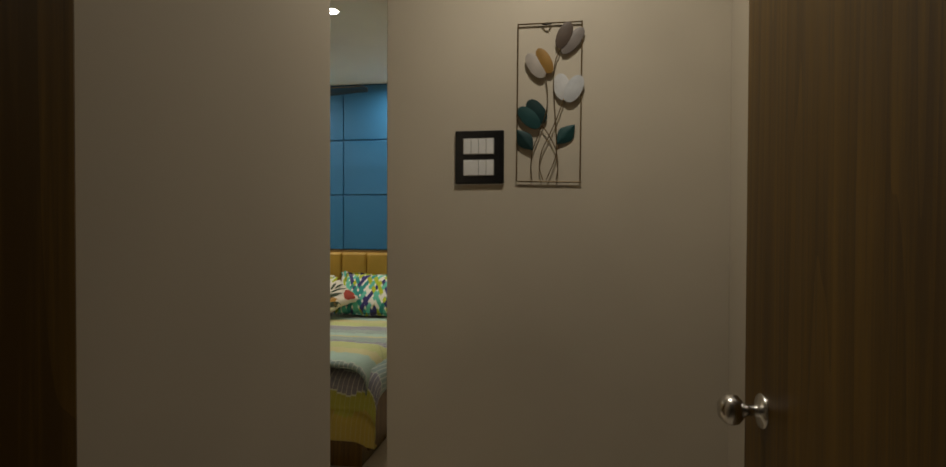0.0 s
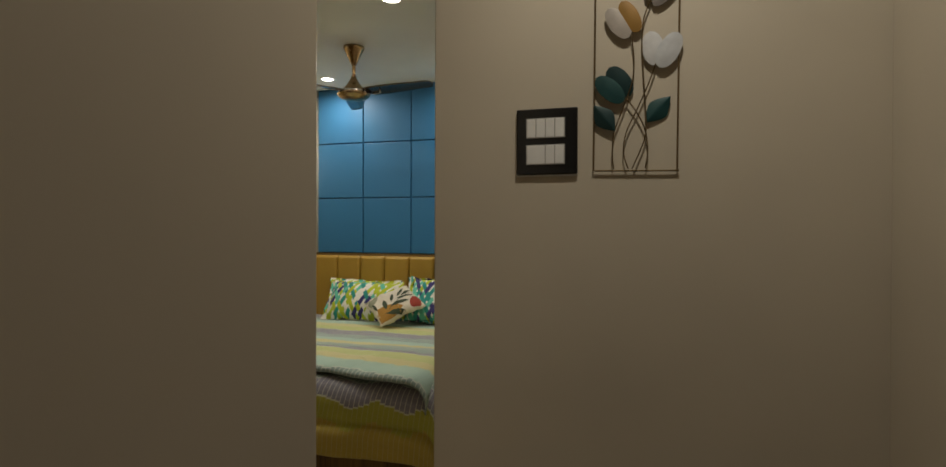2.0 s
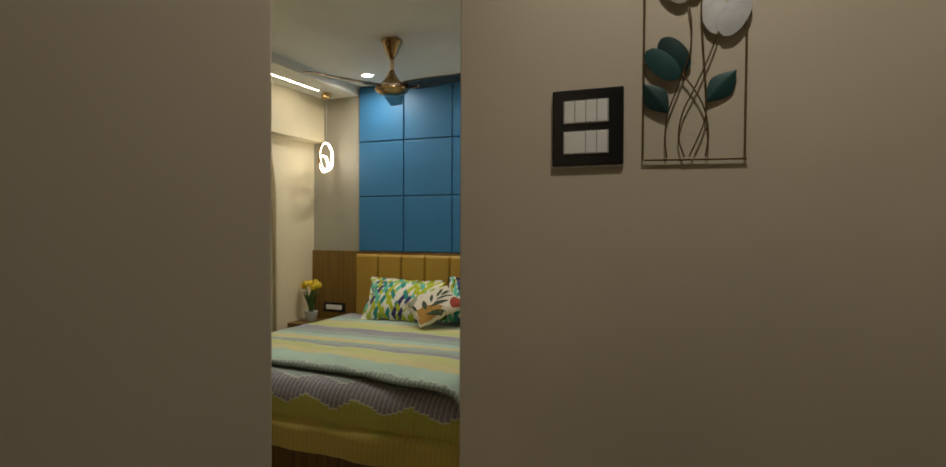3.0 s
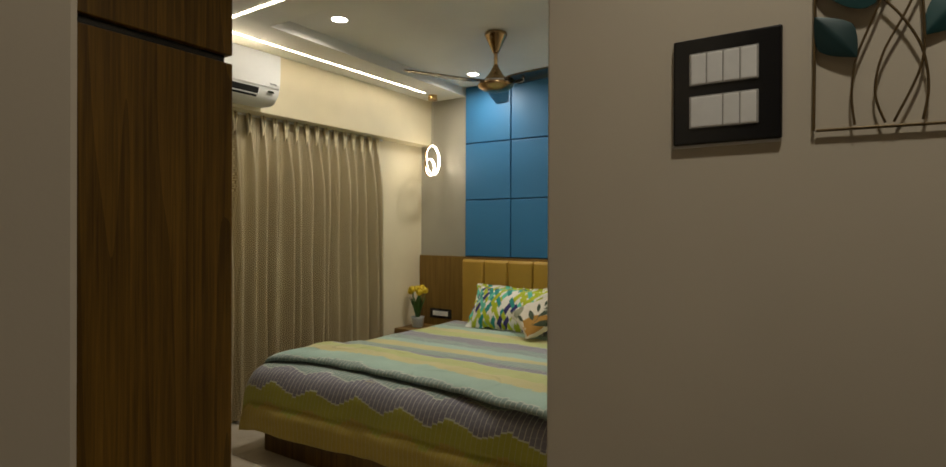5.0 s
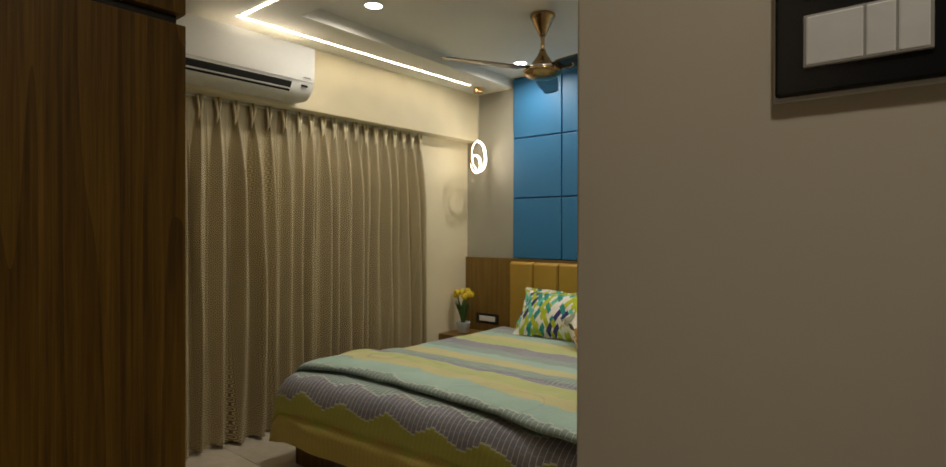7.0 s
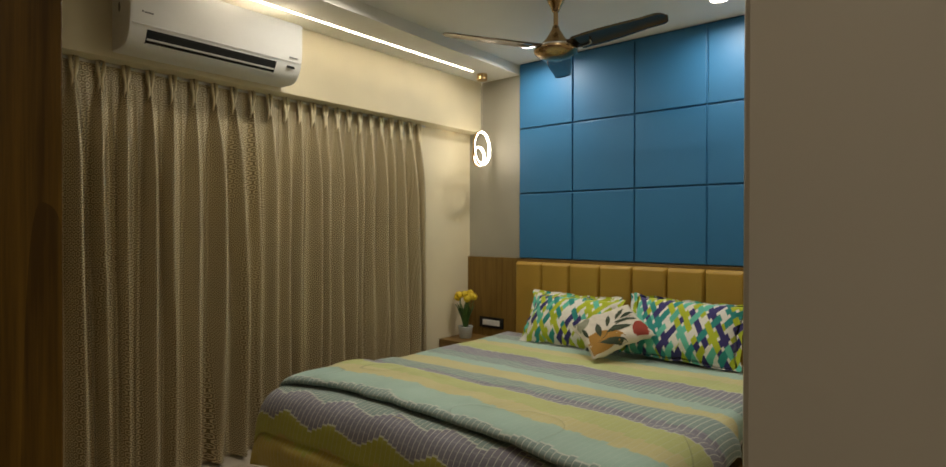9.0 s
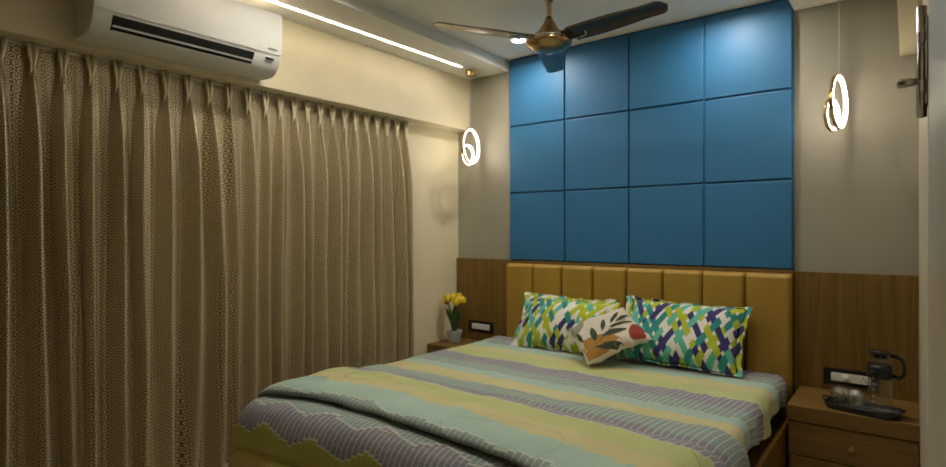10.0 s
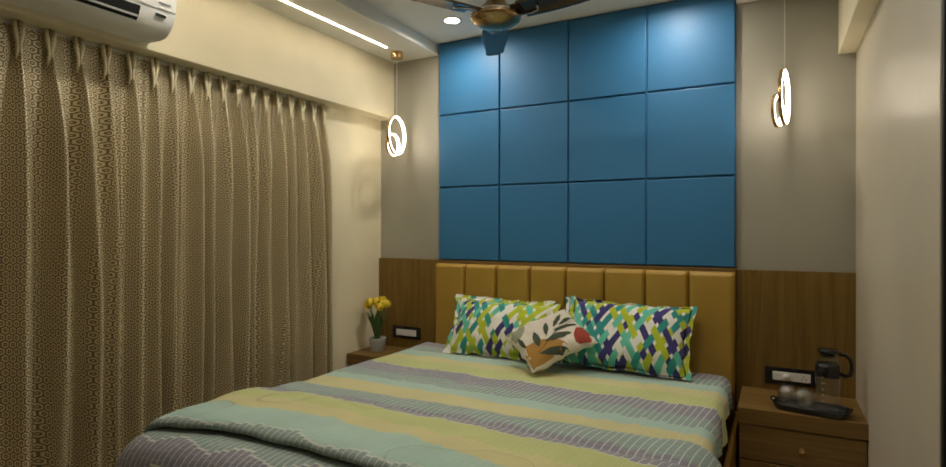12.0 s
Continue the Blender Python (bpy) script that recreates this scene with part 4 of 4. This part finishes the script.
# ---- switches and sockets ----
def module(parent, x0, x1, z0, z1, y=-0.009):
    return part("rocker", box(None, x0 + 0.0006, x1 - 0.0006, y - 0.004, y + 0.004, z0, z1, 0.0015), WHITE_PLASTIC, parent, "white rocker")


sw = thing("switch_plate", "black glass switch plate with two rows of white rockers", "switch", pose(2.586, 4.765, 1.395))
part("plate", box(None, 0, 0.143, -0.010, -0.001, 0, 0.154, 0.003), BLACK_PLASTIC, sw)
part("back_box", box(None, -0.002, 0.141, -0.003, 0.0, -0.004, 0.152, 0.001), WHITE_PLASTIC, sw, "pale backing")
for z0, cuts in ((0.086, (0.0, 0.25, 0.5, 0.75, 1.0)), (0.024, (0.0, 0.5, 0.75, 1.0))):
    part("bezel", box(None, 0.0235, 0.1145, -0.0125, -0.009, z0 - 0.0015, z0 + 0.0455, 0.001), plain("grey_bezel", (0.35, 0.34, 0.32), 0.4), sw)
    for a, b in zip(cuts, cuts[1:]):
        module(sw, 0.025 + 0.088 * a, 0.025 + 0.088 * b, z0, z0 + 0.044)


def socket(x, z, label, knob_too):
    e = thing("socket_plate", label, "socket", pose(x, 8.005, z), "socket plates over the nightstands")
    part("plate", box(None, 0, 0.24, -0.010, -0.001, -0.043, 0.043, 0.003), BLACK_PLASTIC, e)
    part("insert", box(None, 0.035, 0.205, -0.0125, -0.009, -0.022, 0.022, 0.002), WHITE_PLASTIC, e)
    for a, b in ((0.037, 0.075), (0.077, 0.120)):
        module(e, a, b, -0.019, 0.019, -0.011)
    if knob_too:
        part("regulator", lathe([(0.0, 0.014), (0.013, 0.013), (0.016, 0.0)], 20), WHITE_PLASTIC, e, smooth=True).matrix_basis = pose(0.098, -0.013, 0, 90, 0, 0)
        for dx, dz in ((0.0, 0.009), (-0.009, -0.006), (0.009, -0.006)):
            part("socket_hole", lathe([(0.0, 0.001), (0.0032, 0.001), (0.0032, 0.0)], 10), BLACK_PLASTIC, e).matrix_basis = pose(0.175 + dx, -0.0125, dz, 90, 0, 0)
    return e


socket(-0.388, 0.524, "black socket plate with white inserts above the tulips", False)
socket(2.000, 0.500, "black socket plate with regulator behind the water jug", True)


# ---- nightstands ----
def nightstand(x0, x1, y0, top, label):
    e = thing("nightstand", label, "nightstand", None, "nightstands beside the bed")
    part("body", box(None, x0 + 0.004, x1 - 0.004, y0 + 0.03, 8.003, 0.0, top - 0.030, 0.002), DARK_OAK, e)
    part("worktop", box(None, x0, x1, y0, 8.003, top - 0.028, top, 0.002), OAK_X, e)
    part("top_edge", box(None, x0, x1, y0 - 0.002, y0, top - 0.070, top, 0.0008), OAK_X, e)
    part("drawer_front", box(None, x0 + 0.006, x1 - 0.006, y0 + 0.008, y0 + 0.028, top - 0.235, top - 0.075, 0.002), OAK_X, e)
    part("drawer_front", box(None, x0 + 0.006, x1 - 0.006, y0 + 0.008, y0 + 0.028, 0.03, top - 0.240, 0.002), OAK_X, e)
    for z in (top - 0.155, 0.11):
        k = part("knob", lathe([(0.0, 0.022), (0.012, 0.021), (0.014, 0.017), (0.010, 0.010), (0.008, 0.0)], 6), GOLD, e, "hexagonal gold knob")
        k.matrix_basis = pose((x0 + x1) / 2 + 0.005, y0 + 0.008, z, 90, 0, 0)
    return e


nightstand(1.892, 2.398, 7.585, 0.425, "brown oak nightstand with drawers and a water jug on it")
nightstand(-0.518, -0.085, 7.655, 0.415, "brown oak nightstand with drawers and tulips on it")

# ---- tray, glasses and jug ----
GLASS = glass("clear_glass")
tray = thing("serving_tray", "glossy black serving tray on the nightstand", "tray", pose(2.188, 7.674, 0.425, 0, 0, -11))


def tray_shape(u, v):
    a = 2 * math.pi * u
    k = (abs(math.cos(a)) ** 5 + abs(math.sin(a)) ** 5) ** (-1 / 5)
    prof = [(0.0, 0.006), (0.88, 0.006), (0.93, 0.010), (0.97, 0.022), (1.0, 0.030), (1.01, 0.030), (0.985, 0.018), (0.93, 0.001), (0.0, 0.0)]
    f = v * (len(prof) - 1)
    i = min(int(f), len(prof) - 2)
    r = prof[i][0] + (prof[i + 1][0] - prof[i][0]) * (f - i)
    z = prof[i][1] + (prof[i + 1][1] - prof[i][1]) * (f - i)
    return (0.146 * r * k * math.cos(a), 0.076 * r * k * math.sin(a), z)


bm = sheet(tray_shape, 64, 24)
bmesh.ops.remove_doubles(bm, verts=bm.verts, dist=0.0004)
part("dish", bm, BLACK_PLASTIC, tray, smooth=True)
for sx in (-1, 1):
    part("grip", sweep([(sx * 0.146, -0.035, 0.028), (sx * 0.157, -0.022, 0.036), (sx * 0.160, 0.0, 0.038), (sx * 0.157, 0.022, 0.036), (sx * 0.146, 0.035, 0.028)], 0.004, 8), BLACK_PLASTIC, tray, smooth=True)

CUT_GLASS = glass("cut_glass", 0.16, 110.0, 0.28)
tumbler = None
for x, y in ((2.096, 7.722), (2.166, 7.664)):
    m = pose(x, y, 0.4315) @ Matrix.Diagonal((1, 1, 1.12, 1))
    if tumbler is None:
        tumbler = thing("tumbler", "upturned cut glass tumbler on the black tray", "glass", m, "tumblers on the tray")
        part("bowl", lathe([(0.039, 0.0), (0.040, 0.012), (0.038, 0.052), (0.031, 0.070), (0.020, 0.076), (0.0, 0.077), (0.0, 0.069), (0.018, 0.068), (0.028, 0.062), (0.034, 0.050), (0.036, 0.012), (0.036, 0.0), (0.039, 0.0)], 20), CUT_GLASS, tumbler, smooth=True)
    else:
        copy_thing(tumbler, m)
jug = thing("water_jug", "clear glass water jug with black lid and handle", "jug", pose(2.254, 7.662, 0.4315) @ Matrix.Diagonal((1, 1, 1.2, 1)))
part("vessel", lathe([(0.0, 0.0), (0.044, 0.0), (0.047, 0.004), (0.047, 0.170), (0.043, 0.185), (0.036, 0.205), (0.034, 0.225), (0.031, 0.225), (0.033, 0.204), (0.040, 0.184), (0.044, 0.168), (0.044, 0.008), (0.0, 0.006)], 36), GLASS, jug, smooth=True)
part("collar", lathe([(0.0475, 0.136), (0.049, 0.138), (0.049, 0.172), (0.045, 0.187), (0.0445, 0.187), (0.0472, 0.172), (0.0475, 0.136)], 32), BLACK_PLASTIC, jug, "black collar", smooth=True)
part("lid", lathe([(0.0, 0.238), (0.040, 0.238), (0.042, 0.233), (0.040, 0.226), (0.030, 0.224), (0.030, 0.21), (0.0, 0.21)], 32), BLACK_PLASTIC, jug, "black lid", smooth=True)
part("handle", sweep([(0.040, 0.0, 0.222), (0.065, -0.004, 0.222), (0.084, -0.006, 0.208), (0.090, -0.006, 0.175), (0.084, -0.005, 0.150), (0.066, -0.003, 0.143), (0.047, 0, 0.150)], [0.007, 0.008, 0.008, 0.008, 0.008, 0.008, 0.006], 10), BLACK_PLASTIC, jug, "black handle", smooth=True)
for k in range(5):
    part("scale_mark", box(None, -0.010, -0.002 + 0.003 * (k % 2), -0.0485, -0.0472, 0.05 + 0.022 * k, 0.052 + 0.022 * k), WHITE_PLASTIC, jug).matrix_basis = pose(-0.016, 0.004, 0)

# ---- tulips ----
pot = thing("flower_pot", "pale grey pot of yellow tulips on the nightstand", "potted plant", pose(-0.385, 7.815, 0.415))
part("pot", lathe([(0.0, 0.0), (0.042, 0.0), (0.047, 0.006), (0.059, 0.088), (0.060, 0.094), (0.056, 0.094), (0.053, 0.080), (0.0, 0.078)], 32), plain("pale_grey_ceramic", (0.46, 0.50, 0.49), 0.4), pot, smooth=True)
part("soil", lathe([(0.0, 0.083), (0.054, 0.082)], 20), plain("dark_soil", (0.03, 0.022, 0.015), 0.95), pot)
GREEN = plain("tulip_leaf_green", (0.055, 0.13, 0.025), 0.5, vary=0.25)
STEM = plain("tulip_stem_green", (0.10, 0.19, 0.05), 0.5, vary=0.15)
YELLOW = plain("tulip_petal_yellow", (0.80, 0.60, 0.035), 0.55, vary=0.10)
rnd = random.Random(4)
HEADS = [(0.0, 0.0, 0.325), (0.045, -0.015, 0.315), (-0.035, -0.025, 0.32), (0.075, 0.012, 0.31), (-0.075, 0.01, 0.295), (0.02, 0.04, 0.33), (0.06, -0.045, 0.30)]
for hx, hy, hz in HEADS:
    part("stem", sweep([(hx * 0.2, hy * 0.2, 0.075), (hx * 0.35, hy * 0.35, 0.16), (hx * 0.75, hy * 0.75, 0.24), (hx, hy, hz)], [0.004, 0.0035, 0.003, 0.003], 6), STEM, pot, smooth=True)
    bm = bmesh.new()
    for k in range(6):
        a = 2 * math.pi * k / 6 + rnd.random()
        rr = 1.0 if k % 2 else 0.86

        def petal(u, v, a=a, rr=rr):
            s = v
            out = 0.025 * rr * math.sin(math.pi * (0.12 + 0.70 * s)) ** 0.8
            w = 0.020 * math.sin(math.pi * min(1, 0.10 + 0.88 * s)) ** 0.7 * (2 * u - 1)
            c, d = math.cos(a), math.sin(a)
            return (out * c - w * d, out * d + w * c, 0.056 * s - 0.003 * abs(2 * u - 1))
        sheet(petal, 5, 8, bm=bm)
    o = part("flower_head", bm, YELLOW, pot, "yellow tulip head", smooth=True)
    o.matrix_basis = pose(hx, hy, hz - 0.004, rnd.uniform(-18, 18), rnd.uniform(-8, 22) * (1 if hx > 0 else -1), 0)
for k in range(22):
    a = 2 * math.pi * k / 11 + rnd.uniform(-0.2, 0.2)
    L, lean = rnd.uniform(0.15, 0.25), rnd.uniform(0.08, 0.34)

    def blade_leaf(u, v, a=a, L=L, lean=lean):
        out = 0.014 + L * lean * v ** 1.7
        w = 0.018 * math.sin(math.pi * min(1, 0.12 + 0.88 * v)) ** 0.75 * (2 * u - 1)
        c, d = math.cos(a), math.sin(a)
        return (out * c - w * d, out * d + w * c, 0.074 + L * v * (1 - 0.12 * v) + 0.004 * abs(2 * u - 1))
    part("leaf", sheet(blade_leaf, 4, 12), GREEN, pot, smooth=True)

# ---- floor tiles, laid with narrow joints ----
TILE_X, TILE_Y = 5.1 / 6, 7.35 / 9
slab = None
for i in range(6):
    for j in range(9):
        m = pose(-0.9 + TILE_X * (i + 0.5), 0.9 + TILE_Y * (j + 0.5), 0.0)
        if slab is None:
            slab = part("floor_tile", box(None, 0.001 - TILE_X / 2, TILE_X / 2 - 0.001, 0.001 - TILE_Y / 2, TILE_Y / 2 - 0.001, -0.0039, 0.0, 0.0006, 1), FLOOR, floor)
            slab.matrix_basis = m
        else:
            share("floor_tile", slab, m, floor)
